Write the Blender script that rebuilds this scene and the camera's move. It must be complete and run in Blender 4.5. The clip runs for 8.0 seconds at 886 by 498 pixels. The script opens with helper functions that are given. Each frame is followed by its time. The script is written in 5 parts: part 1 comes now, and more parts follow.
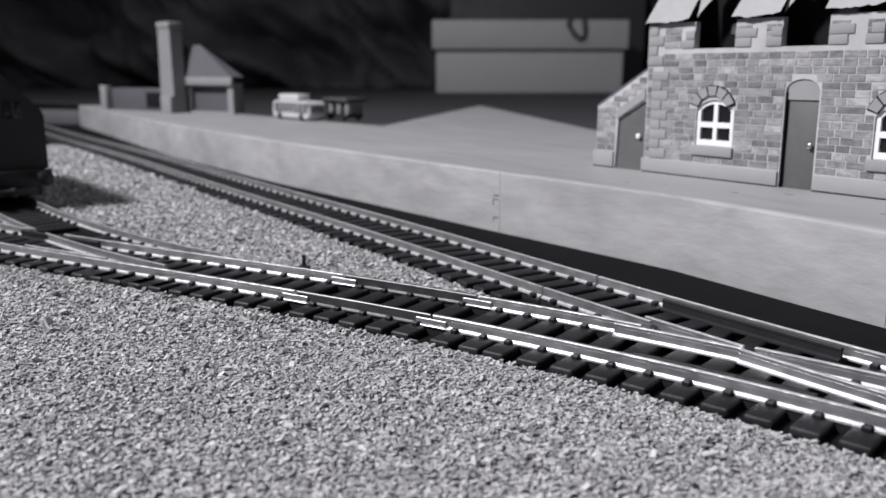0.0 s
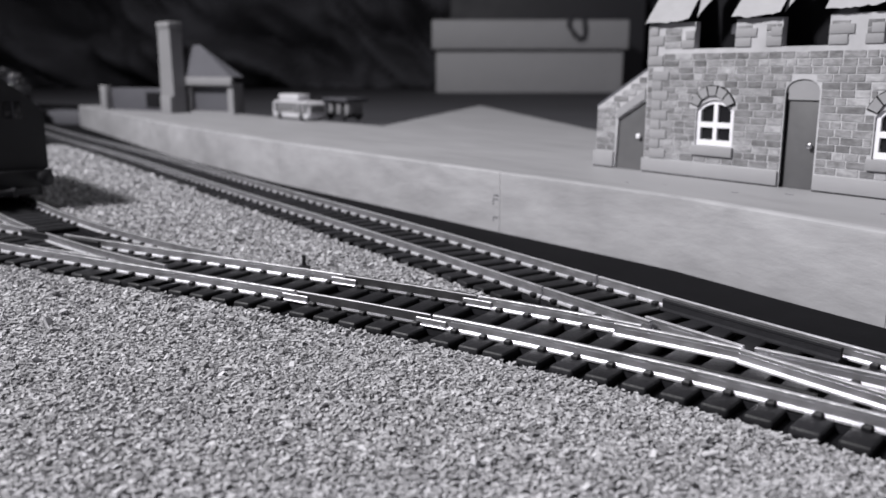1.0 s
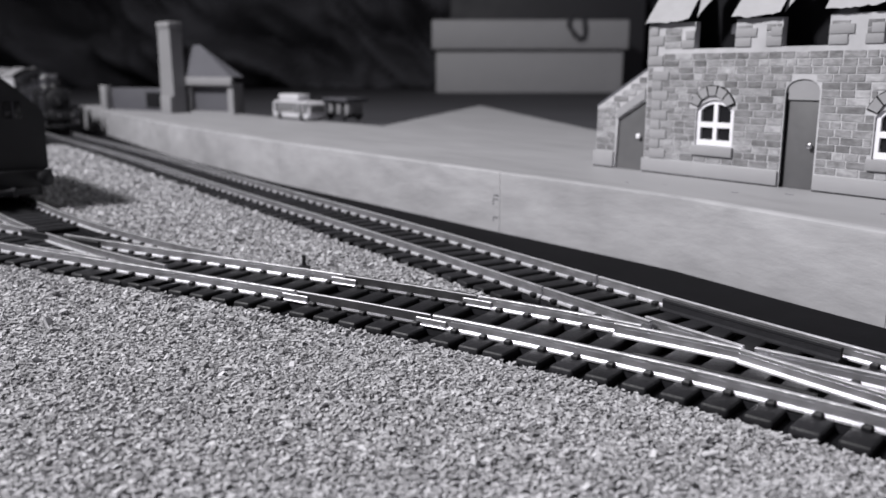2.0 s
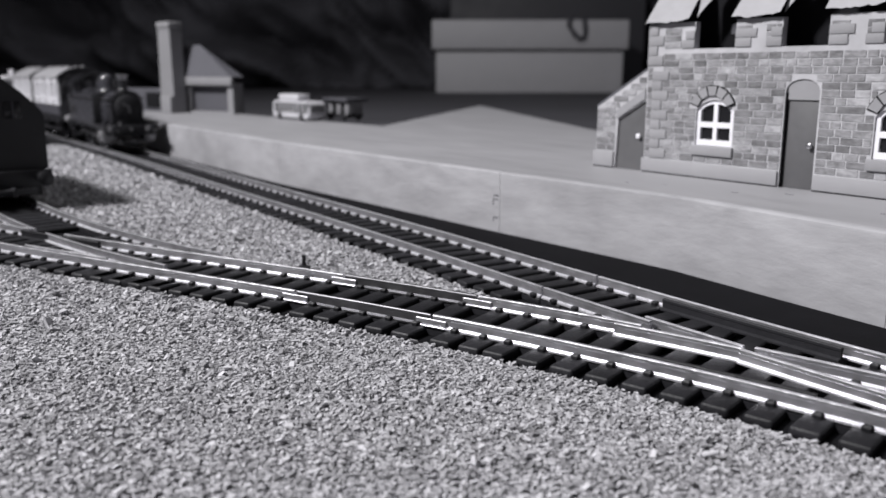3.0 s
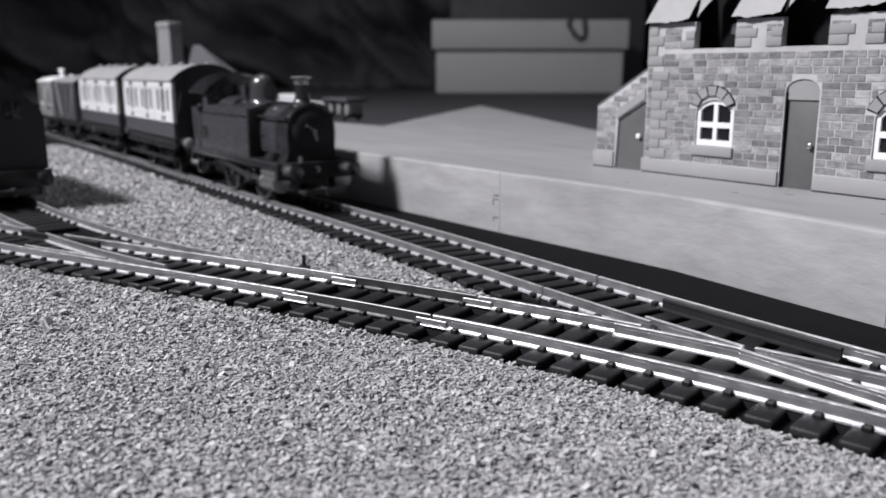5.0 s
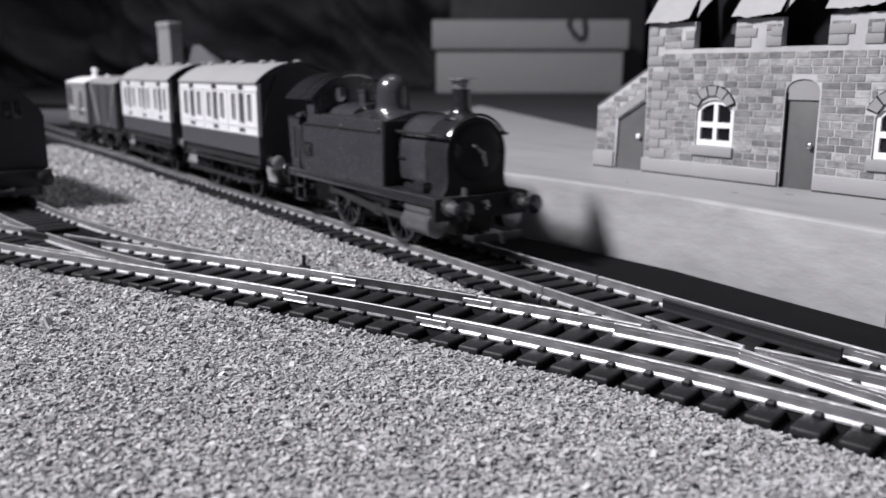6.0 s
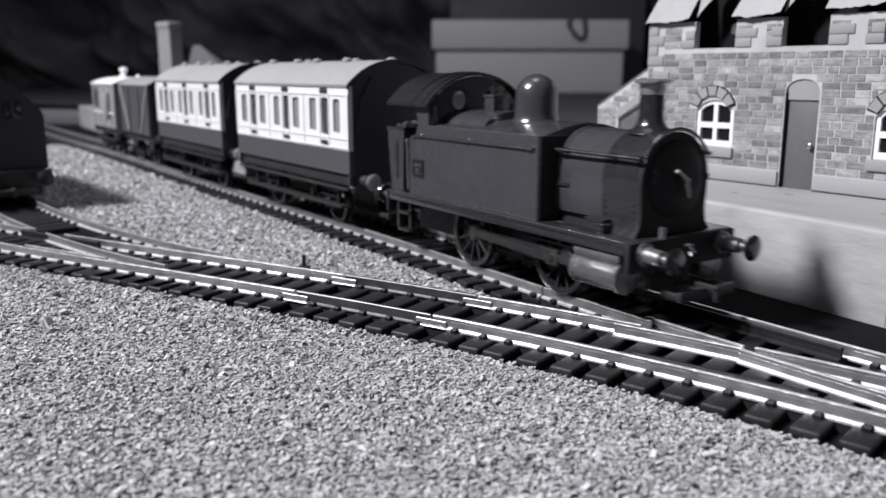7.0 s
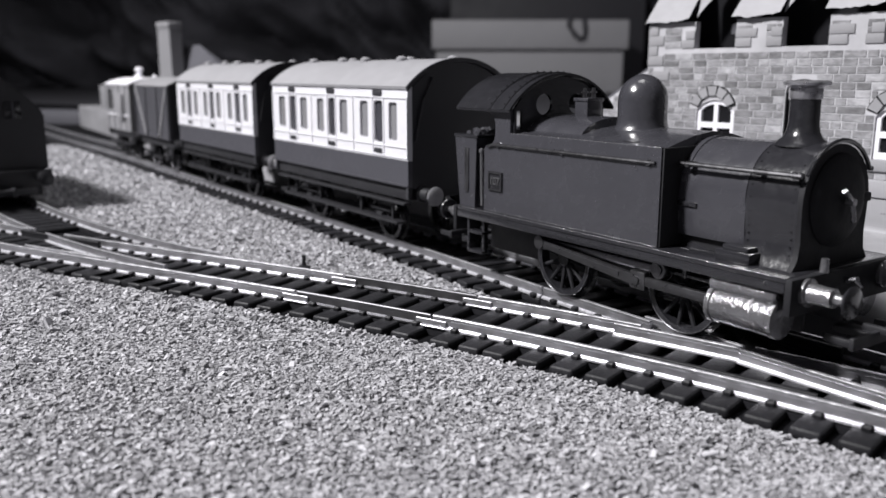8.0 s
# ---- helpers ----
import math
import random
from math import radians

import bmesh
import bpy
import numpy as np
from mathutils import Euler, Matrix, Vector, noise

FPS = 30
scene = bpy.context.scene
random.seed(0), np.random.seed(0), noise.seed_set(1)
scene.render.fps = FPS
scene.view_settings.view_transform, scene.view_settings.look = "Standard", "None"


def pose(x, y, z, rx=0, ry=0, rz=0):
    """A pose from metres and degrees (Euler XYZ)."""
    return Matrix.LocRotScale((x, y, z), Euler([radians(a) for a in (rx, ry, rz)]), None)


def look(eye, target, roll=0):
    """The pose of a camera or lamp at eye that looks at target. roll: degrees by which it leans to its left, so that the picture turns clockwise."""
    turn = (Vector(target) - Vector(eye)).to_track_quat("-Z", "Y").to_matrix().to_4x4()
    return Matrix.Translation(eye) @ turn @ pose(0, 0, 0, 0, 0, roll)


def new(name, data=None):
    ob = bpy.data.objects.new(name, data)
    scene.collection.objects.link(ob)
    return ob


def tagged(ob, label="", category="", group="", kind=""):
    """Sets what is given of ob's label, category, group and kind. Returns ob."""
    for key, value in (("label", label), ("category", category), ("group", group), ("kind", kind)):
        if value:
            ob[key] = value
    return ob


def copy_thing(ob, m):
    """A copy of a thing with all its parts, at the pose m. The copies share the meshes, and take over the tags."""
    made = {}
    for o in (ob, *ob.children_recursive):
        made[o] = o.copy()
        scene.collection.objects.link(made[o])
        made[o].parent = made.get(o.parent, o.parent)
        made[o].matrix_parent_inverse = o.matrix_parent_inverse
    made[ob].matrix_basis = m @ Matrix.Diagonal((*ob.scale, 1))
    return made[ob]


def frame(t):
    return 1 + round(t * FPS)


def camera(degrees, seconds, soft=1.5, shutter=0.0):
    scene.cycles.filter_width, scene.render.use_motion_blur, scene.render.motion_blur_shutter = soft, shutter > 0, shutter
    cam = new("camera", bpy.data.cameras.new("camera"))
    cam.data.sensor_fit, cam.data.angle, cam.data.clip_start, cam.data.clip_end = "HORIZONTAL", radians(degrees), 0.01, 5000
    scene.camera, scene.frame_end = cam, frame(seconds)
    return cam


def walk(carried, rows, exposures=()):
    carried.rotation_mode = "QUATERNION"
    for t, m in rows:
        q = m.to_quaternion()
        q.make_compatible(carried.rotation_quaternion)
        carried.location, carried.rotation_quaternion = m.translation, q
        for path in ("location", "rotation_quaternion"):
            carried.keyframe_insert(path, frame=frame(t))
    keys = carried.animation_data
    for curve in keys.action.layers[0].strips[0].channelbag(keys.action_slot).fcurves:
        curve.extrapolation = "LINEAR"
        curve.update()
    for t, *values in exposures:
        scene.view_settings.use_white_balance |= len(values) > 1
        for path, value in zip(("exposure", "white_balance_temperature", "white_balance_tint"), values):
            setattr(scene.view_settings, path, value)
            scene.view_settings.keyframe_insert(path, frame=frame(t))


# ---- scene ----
# One unit of the plan is 1.055 mm: the rails stand 16.5 units apart, centre to centre.
U = 0.001055
PITCH = 12.0
EYE_Z = 49.0

cam = camera(56.14, 8.0, soft=1.5, shutter=0.6)
cam.data.dof.use_dof = True
cam.data.dof.focus_distance = 153 * U
cam.data.dof.aperture_fstop = 26
EYE = pose(0, 0, EYE_Z * U, 90 - PITCH, 0, 0)
walk(cam, [(0.0, EYE), (8.0, EYE)], exposures=[(0.0, 0.0), (4.5, 0.03), (6.0, 0.12), (7.0, 0.2), (8.0, 0.22)])

# ---- light: a desk lamp at the side of the layout, an added soft overhead fill ----
world = bpy.data.worlds.new("room_dusk")
scene.world = world
world.use_nodes = True
world.node_tree.nodes["Background"].inputs[0].default_value = (0.8, 0.82, 1.0, 1)
world.node_tree.nodes["Background"].inputs[1].default_value = 0.09


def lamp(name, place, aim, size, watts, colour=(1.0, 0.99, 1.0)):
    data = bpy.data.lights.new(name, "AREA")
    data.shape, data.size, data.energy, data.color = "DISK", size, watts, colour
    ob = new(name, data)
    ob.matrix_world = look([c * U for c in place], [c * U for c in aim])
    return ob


lamp("desk_lamp_light", (-745, -20, 800), (20, 190, 0), 0.16, 24)
# unseen overhead fill, added to lift the dark parts
lamp("overhead_fill_light", (-150, 350, 2085), (-150, 360, 0), 0.8, 8)


# ---- materials: the film is black and white with a cool cast ----
def grey(v):
    cool = 0.11 if v < 0.1 else 0.0
    return (v * 0.99, v * 0.98, v * (1.035 + cool), 1)


def material(name, base, rough=0.6, metal=0.0, vary=0.15, scale=400.0, bump=0.0, bump_scale=1500.0, per_piece=0.0, island=0.0,
             stretch=(1, 1, 1), coat=0.0, spec=0.5, turn=0.0):
    """A grey surface with two sizes of mottling, and tone that may differ from piece to piece."""
    m = bpy.data.materials.new(name)
    m.use_nodes = True
    nt = m.node_tree
    b = nt.nodes["Principled BSDF"]
    co = nt.nodes.new("ShaderNodeTexCoord")
    mp = nt.nodes.new("ShaderNodeMapping")
    if turn:
        # the grain runs along a line turned in the plan
        mp.vector_type = "TEXTURE"
        mp.inputs["Rotation"].default_value = (0, 0, radians(turn))
        stretch = [1 / c for c in stretch]
    mp.inputs["Scale"].default_value = stretch
    nt.links.new(co.outputs["Object"], mp.inputs[0])
    if per_piece:
        # no two pieces share one stretch of the pattern
        own = nt.nodes.new("ShaderNodeObjectInfo")
        nt.links.new(own.outputs["Random"], mp.inputs["Location"])
    big = nt.nodes.new("ShaderNodeTexNoise")
    big.inputs["Scale"].default_value = scale * 0.18
    big.inputs["Detail"].default_value = 4
    small = nt.nodes.new("ShaderNodeTexNoise")
    small.inputs["Scale"].default_value = scale
    small.inputs["Detail"].default_value = 5
    for n in (big, small):
        nt.links.new(mp.outputs[0], n.inputs["Vector"])

    def maths(op, a, c):
        n = nt.nodes.new("ShaderNodeMath")
        n.operation = op
        for i, v in enumerate((a, c)):
            if isinstance(v, (int, float)):
                n.inputs[i].default_value = v
            else:
                nt.links.new(v, n.inputs[i])
        return n.outputs[0]

    mix = maths("ADD", maths("MULTIPLY", big.outputs["Fac"], 0.6), maths("MULTIPLY", small.outputs["Fac"], 0.4))
    tone = maths("ADD", maths("MULTIPLY", maths("SUBTRACT", mix, 0.5), 4 * vary), 1.0)
    if per_piece:
        info = nt.nodes.new("ShaderNodeObjectInfo")
        tone = maths("MULTIPLY", tone, maths("ADD", maths("MULTIPLY", info.outputs["Random"], 2 * per_piece), 1 - per_piece))
    if island:
        geo = nt.nodes.new("ShaderNodeNewGeometry")
        tone = maths("MULTIPLY", tone, maths("ADD", maths("MULTIPLY", geo.outputs["Random Per Island"], 2 * island), 1 - island))
    tone = maths("MAXIMUM", tone, 0.05)
    col = nt.nodes.new("ShaderNodeMix")
    col.data_type, col.blend_type = "RGBA", "MULTIPLY"
    col.inputs["Factor"].default_value = 1
    col.inputs["A"].default_value = grey(base)
    nt.links.new(tone, col.inputs["B"])
    nt.links.new(col.outputs["Result"], b.inputs["Base Color"])
    b.inputs["Metallic"].default_value = metal
    b.inputs["Coat Weight"].default_value = coat
    b.inputs["Coat Roughness"].default_value = 0.14
    b.inputs["Specular IOR Level"].default_value = spec
    nt.links.new(maths("ADD", maths("MULTIPLY", maths("SUBTRACT", small.outputs["Fac"], 0.5), 0.3), rough), b.inputs["Roughness"])
    if bump:
        bn = nt.nodes.new("ShaderNodeTexNoise")
        bn.inputs["Scale"].default_value = bump_scale
        bn.inputs["Detail"].default_value = 4
        nt.links.new(mp.outputs[0], bn.inputs["Vector"])
        bp = nt.nodes.new("ShaderNodeBump")
        bp.inputs["Strength"].default_value = bump
        bp.inputs["Distance"].default_value = 0.0003
        nt.links.new(bn.outputs["Fac"], bp.inputs["Height"])
        nt.links.new(bp.outputs[0], b.inputs["Normal"])
    return m


M_BOARD = material("black_baseboard", 0.008, 1.0, spec=0.05, vary=0.3, scale=120, bump=0.3)
M_TABLE = material("dark_table_cloth", 0.055, 0.8, vary=0.35, scale=25, stretch=(0.5, 2, 1), bump=0.3, bump_scale=400)
M_BED = material("ballast_sheet", 0.06, 0.9, vary=0.3, scale=1500, bump=0.8, bump_scale=1800)
M_CHIP = material("granite_chips", 0.35, 0.75, vary=0.18, scale=900, island=0.5)
M_RAIL = material("nickel_silver_rail", 0.78, 0.3, metal=0.65, vary=0.16, scale=300, bump=0.15, bump_scale=800)
M_HEAD = material("polished_rail_head", 0.78, 0.22, metal=0.72, vary=0.3, scale=420, bump=0.2, bump_scale=700)
M_WEB = material("weathered_rail_side", 0.5, 0.34, metal=0.85, vary=0.35, scale=260, bump=0.3, bump_scale=1200)
M_RAIL_OLD = material("tarnished_rail", 0.16, 0.38, metal=0.9, vary=0.3, scale=600)
M_SLEEPER = material("black_sleeper_plastic", 0.015, 0.5, spec=0.25, vary=0.25, scale=700, bump=0.3, bump_scale=2500, per_piece=0.25)
M_PLAT = material("platform_grey_paint", 0.3, 0.5, vary=0.34, scale=200, stretch=(0.4, 1, 1.1), bump=0.5, bump_scale=500, turn=-54)
M_PLATTOP = material("platform_top_paint", 0.285, 0.55, vary=0.16, scale=160, stretch=(0.2, 1, 1), bump=0.2, bump_scale=600, turn=-54)
M_MORTAR = material("mortar_card", 0.42, 0.8, vary=0.35, scale=160, bump=0.2)
M_BRICK = material("printed_brick_card", 0.22, 0.7, vary=0.85, scale=1100, stretch=(0.6, 1, 1.3), per_piece=0.38, bump=0.3, bump_scale=2500)
M_STONE = material("pale_stone_card", 0.265, 0.7, vary=0.08, scale=600, bump=0.15, per_piece=0.06)
M_PLINTH = material("grey_plinth_card", 0.285, 0.65, vary=0.06, scale=400, bump=0.12)
M_DOOR = material("dark_grey_door_paint", 0.10, 0.55, vary=0.12, scale=500, bump=0.1)
M_WHITE = material("white_paint", 0.78, 0.45, vary=0.04, scale=500)
M_ROOFCARD = material("crumpled_white_card", 0.3, 0.7, vary=0.14, scale=300, bump=0.5, bump_scale=500)
# near-black for gaps and recesses, with their shade put into the colour
M_DARK = material("black_for_gaps_and_shade", 0.011, 0.9, spec=0.1, vary=0.2, scale=300)
M_GLASSDARK = material("dark_window_film", 0.012, 0.12, vary=0.2, scale=200)
M_FAINT = material("faint_grey_lettering", 0.06, 0.6, vary=0.2, scale=900)
M_LOCO = material("satin_loco_paint", 0.043, 0.25, vary=0.16, scale=350, bump=0.2, bump_scale=1100, coat=0.6)
M_LOCOBLK = material("gloss_black_paint", 0.02, 0.22, vary=0.3, scale=600, bump=0.2, bump_scale=1300, coat=0.6)
# matt black that also carries the shade of engine fronts and spokes
M_MATTSHADE = material("matt_black_with_shade", 0.016, 0.65, vary=0.3, scale=500, bump=0.2, spec=0.25)
M_CYL = material("grey_cast_metal", 0.22, 0.2, metal=0.65, vary=0.25, scale=700, bump=0.8, bump_scale=1300, coat=0.4)
M_STEEL = material("steel_bright", 0.55, 0.28, metal=1.0, vary=0.15, scale=700)
M_CAP = material("worn_bright_cap", 0.42, 0.3, metal=0.8, vary=0.4, scale=900, bump=0.3)
M_ROD = material("dull_steel_rod", 0.14, 0.32, metal=0.9, vary=0.2, scale=700)
M_COAL = material("coal", 0.045, 0.3, vary=0.3, scale=900, bump=0.6)
M_CREAM = material("cream_coach_paint", 0.66, 0.40, vary=0.05, scale=500)
M_BROWN = material("brown_coach_paint", 0.062, 0.42, vary=0.10, scale=500)
M_COACHROOF = material("pale_grey_roof", 0.26, 0.6, vary=0.1, scale=300, bump=0.15)
M_COACHEND = material("black_coach_end", 0.03, 0.5, vary=0.2, scale=400)
M_UNDER = material("underframe_black", 0.018, 0.5, vary=0.25, scale=600)
M_PANE = material("cloudy_glazing", 0.20, 0.2, vary=0.15, scale=150, stretch=(1, 1, 0.3))
M_DOORPANE = material("smoked_glazing", 0.05, 0.15, vary=0.25, scale=150)
M_VENT = material("dark_louvre", 0.03, 0.5, vary=0.2, scale=700)
M_VAN = material("grey_van_paint", 0.055, 0.6, vary=0.12, scale=400)
M_VANPALE = material("pale_van_paint", 0.24, 0.6, vary=0.1, scale=300)
M_CLOTH = material("black_cloth", 0.075, 0.9, vary=0.3, scale=30, bump=0.3, bump_scale=600)
M_BOX = material("grey_storage_card", 0.42, 0.6, vary=0.07, scale=40)
M_BOX2 = material("dark_grey_card", 0.055, 0.6, vary=0.08, scale=30)
M_ROOMWALL = material("room_wall_paint", 0.5, 0.85, vary=0.05, scale=5)
M_BUS = material("bus_white_paint", 0.5, 0.45, vary=0.06, scale=300)
M_BUFFER = material("dull_bright_buffer", 0.34, 0.5, vary=0.15, scale=600)
M_TYRE = material("tyre_edge_glint", 0.22, 0.25, metal=0.9, vary=0.2, scale=600)
M_CORD = material("grey_cord", 0.06, 0.8, vary=0.2, scale=300)
M_HOUSE = material("grey_plaster_card", 0.22, 0.7, vary=0.08, scale=200)
M_HOUSEROOF = material("grey_slate_card", 0.085, 0.7, vary=0.12, scale=200)
M_HOUSEDARK = material("shaded_shed_wall", 0.075, 0.7, vary=0.1, scale=200)
M_BUSGLASS = material("bus_window_grey", 0.12, 0.25, vary=0.1, scale=300)


# ---- building helpers: everything below is in plan units ----
def at(x, y, z=0, rz=0, rx=0, ry=0):
    return pose(x * U, y * U, z * U, rx, ry, rz)


def thing(name, m, label, category, group="", kind=""):
    ob = new(name)
    ob.empty_display_size = 0.005
    ob.matrix_basis = m
    return tagged(ob, label, category, group, kind)


def finish(bm, name, mat, sharp=32):
    bmesh.ops.recalc_face_normals(bm, faces=bm.faces)
    for f in bm.faces:
        f.smooth = True
    for e in bm.edges:
        e.smooth = len(e.link_faces) == 2 and e.calc_face_angle(0) < radians(sharp)
    bmesh.ops.scale(bm, vec=(U, U, U), verts=bm.verts)
    me = bpy.data.meshes.new(name)
    bm.to_mesh(me)
    bm.free()
    me.materials.append(mat)
    return me


def part(name, bm, mat, parent=None, label="", m=None):
    ob = new(name, bm if isinstance(bm, bpy.types.Mesh) else finish(bm, name, mat))
    if parent:
        ob.parent = parent
    if m is not None:
        ob.matrix_basis = m
    return tagged(ob, label)


def mesh():
    return bmesh.new()


def box(bm, x0, x1, y0, y1, z0, z1, bevel=0.0, seg=2):
    vs = [bm.verts.new((x, y, z)) for x in (x0, x1) for y in (y0, y1) for z in (z0, z1)]
    fs = [bm.faces.new([vs[i] for i in q]) for q in ((0, 1, 3, 2), (4, 6, 7, 5), (0, 4, 5, 1), (2, 3, 7, 6), (0, 2, 6, 4), (1, 5, 7, 3))]
    if bevel:
        es = list({e for f in fs for e in f.edges})
        bmesh.ops.bevel(bm, geom=es, offset=bevel, segments=seg, affect="EDGES", profile=0.5)
    return bm


def tube(bm, p, q, r, r2=None, seg=20, caps=True):
    p, q = Vector(p), Vector(q)
    r2 = r if r2 is None else r2
    rot = (q - p).to_track_quat("Z", "Y").to_matrix()
    rings = []
    for c, rad in ((p, r), (q, r2)):
        rings.append([bm.verts.new(c + rot @ Vector((rad * math.cos(2 * math.pi * i / seg), rad * math.sin(2 * math.pi * i / seg), 0))) for i in range(seg)])
    for i in range(seg):
        bm.faces.new((rings[0][i], rings[0][(i + 1) % seg], rings[1][(i + 1) % seg], rings[1][i]))
    if caps:
        bm.faces.new(rings[0][::-1])
        bm.faces.new(rings[1])
    return bm


def lathe(bm, profile, centre=(0, 0, 0), seg=32, axis="z"):
    """Turns a profile of (radius, height) about an upright (or lengthwise) axis."""
    rings = []
    for r, h in profile:
        ring = []
        for i in range(seg):
            a = 2 * math.pi * i / seg
            v = Vector((r * math.cos(a), r * math.sin(a), h))
            if axis == "x":
                v = Vector((h, r * math.cos(a), r * math.sin(a)))
            elif axis == "y":
                v = Vector((r * math.cos(a), h, r * math.sin(a)))
            ring.append(bm.verts.new(v + Vector(centre)))
        rings.append(ring)
    for a, b in zip(rings, rings[1:]):
        for i in range(seg):
            bm.faces.new((a[i], a[(i + 1) % seg], b[(i + 1) % seg], b[i]))
    bm.faces.new(rings[0][::-1])
    bm.faces.new(rings[-1])
    return bm


def slab(bm, outline, a, b, plane="xz", holes=()):
    """A sheet with an outline and holes in one plane, from a to b across it."""
    def v3(p, c):
        return (p[0], c, p[1]) if plane == "xz" else (c, p[0], p[1]) if plane == "yz" else (p[0], p[1], c)
    loops = [outline, *holes]
    if not holes:
        front = [bm.verts.new(v3(p, a)) for p in outline]
        faces = [bm.faces.new(front)]
    else:
        edges = []
        for lp in loops:
            vs = [bm.verts.new(v3(p, a)) for p in lp]
            edges += [bm.edges.new((vs[i], vs[(i + 1) % len(vs)])) for i in range(len(vs))]
        out = bmesh.ops.triangle_fill(bm, use_beauty=True, use_dissolve=False, edges=edges)
        faces = [g for g in out["geom"] if isinstance(g, bmesh.types.BMFace)]
    ext = bmesh.ops.extrude_face_region(bm, geom=faces, use_keep_orig=True)
    moved = [g for g in ext["geom"] if isinstance(g, bmesh.types.BMVert)]
    shift = Vector(v3((0, 0), b - a))
    bmesh.ops.translate(bm, vec=shift, verts=moved)
    return bm


def rect(x0, x1, z0, z1):
    return [(x0, z0), (x1, z0), (x1, z1), (x0, z1)]


def round_rect(x0, x1, z0, z1, r, n=4):
    """A rectangle with rounded corners."""
    pts = []
    for cx, cz, a0 in ((x1 - r, z1 - r, 0.0), (x0 + r, z1 - r, 0.5), (x0 + r, z0 + r, 1.0), (x1 - r, z0 + r, 1.5)):
        pts += [(cx + r * math.cos(math.pi * (a0 + 0.5 * i / n)), cz + r * math.sin(math.pi * (a0 + 0.5 * i / n))) for i in range(n + 1)]
    return pts


def ring(cx, cz, r, n=20):
    return [(cx + r * math.cos(2 * math.pi * i / n), cz + r * math.sin(2 * math.pi * i / n)) for i in range(n)]


def arch_top(x0, x1, z0, z1, rise, n=10):
    """A rectangle whose top is a segment of a circle that rises to z1 + rise."""
    half, mid = (x1 - x0) / 2, (x0 + x1) / 2
    rad = (half * half + rise * rise) / (2 * rise)
    span = math.asin(min(1, half / rad)) if rise <= half else math.pi - math.asin(half / rad)
    pts = [(x0, z0), (x1, z0)]
    for i in range(n + 1):
        a = span - 2 * span * i / n
        pts.append((mid + rad * math.sin(a), z1 + rise - rad + rad * math.cos(a)))
    return pts


def arc_roof(bm, x0, x1, half, z_edge, rise, thick, n=18):
    """A roof sheet bent to an arc across y."""
    outer = arch_top(-half, half, 0, z_edge, rise, n)[2:]
    inner = [(y * (half - thick * 0.2) / half, z - thick) for y, z in outer]
    return slab(bm, outer + inner[::-1], x0, x1, "yz")


def sweep(bm, pts, r, seg=8):
    """A round wire along points."""
    pts = [Vector(p) for p in pts]
    rings = []
    for i, p in enumerate(pts):
        d = (pts[min(i + 1, len(pts) - 1)] - pts[max(i - 1, 0)]).normalized()
        up = Vector((0, 0, 1)) if abs(d.z) < 0.9 else Vector((0, 1, 0))
        s = d.cross(up).normalized()
        u = s.cross(d)
        rings.append([bm.verts.new(p + (s * math.cos(2 * math.pi * k / seg) + u * math.sin(2 * math.pi * k / seg)) * r) for k in range(seg)])
    for a, b in zip(rings, rings[1:]):
        for k in range(seg):
            bm.faces.new((a[k], a[(k + 1) % seg], b[(k + 1) % seg], b[k]))
    bm.faces.new(rings[0][::-1])
    bm.faces.new(rings[-1])
    return bm


# ---- the lines of the three tracks, in the plan ----
def main_near_x(y):
    yc = min(max(y, 115.0), 215.0)
    v = 6.405877e-09 * yc**4 - 7.861311e-06 * yc**3 + 0.003248539 * yc**2 - 1.2195056 * yc + 179.20526
    g = 4 * 6.405877e-09 * yc**3 - 3 * 7.861311e-06 * yc**2 + 2 * 0.003248539 * yc - 1.2195056
    return v + g * (y - yc)


# beyond y = 215 the track bends gently: its slope at some places, summed along y
FAR_Y = np.arange(215.0, 1521.0, 1.0)
FAR_SLOPE = np.interp(FAR_Y, (215, 285, 350, 420, 520, 680), (-0.6581, -0.7019, -0.6808, -0.6732, -0.7352, -0.685))
FAR_X = main_near_x(215.0) + np.concatenate([[0], np.cumsum((FAR_SLOPE[1:] + FAR_SLOPE[:-1]) / 2)])


def main_x(y):
    """Centre line of the platform track: x for each y."""
    return float(np.interp(y, FAR_Y, FAR_X)) if y > 215.0 else main_near_x(y)


def near_y(x):
    """Centre line of the front track: y for each x."""
    xc = min(max(x, -150.0), 70.0)
    v = -7.62432e-06 * xc**3 - 0.0014585055 * xc**2 - 0.64540913 * xc + 159.5885
    g = -3 * 7.62432e-06 * xc**2 - 2 * 0.0014585055 * xc - 0.64540913
    return v + g * (x - xc)


def side_y(x):
    """Centre line of the siding."""
    xc = max(x, -150.0)
    v = 0.00295675 * xc**2 - 0.35590186 * xc + 166.3996
    return v + (2 * 0.00295675 * xc - 0.35590186) * (x - xc)


MAIN = [(main_x(y), y) for y in np.arange(1320.0, 20.0, -2.0)]
NEAR = [(x, near_y(x)) for x in np.arange(-330.0, 125.0, 2.0)]
SIDE = [(x, side_y(x)) for x in np.arange(-330.0, -44.0, 2.0)]


def offset_line(pts, d):
    """The line moved d units to its left."""
    out = []
    for i, p in enumerate(pts):
        t = (Vector(pts[min(i + 1, len(pts) - 1)]) - Vector(pts[max(i - 1, 0)])).normalized()
        out.append((p[0] - t.y * d, p[1] + t.x * d))
    return out


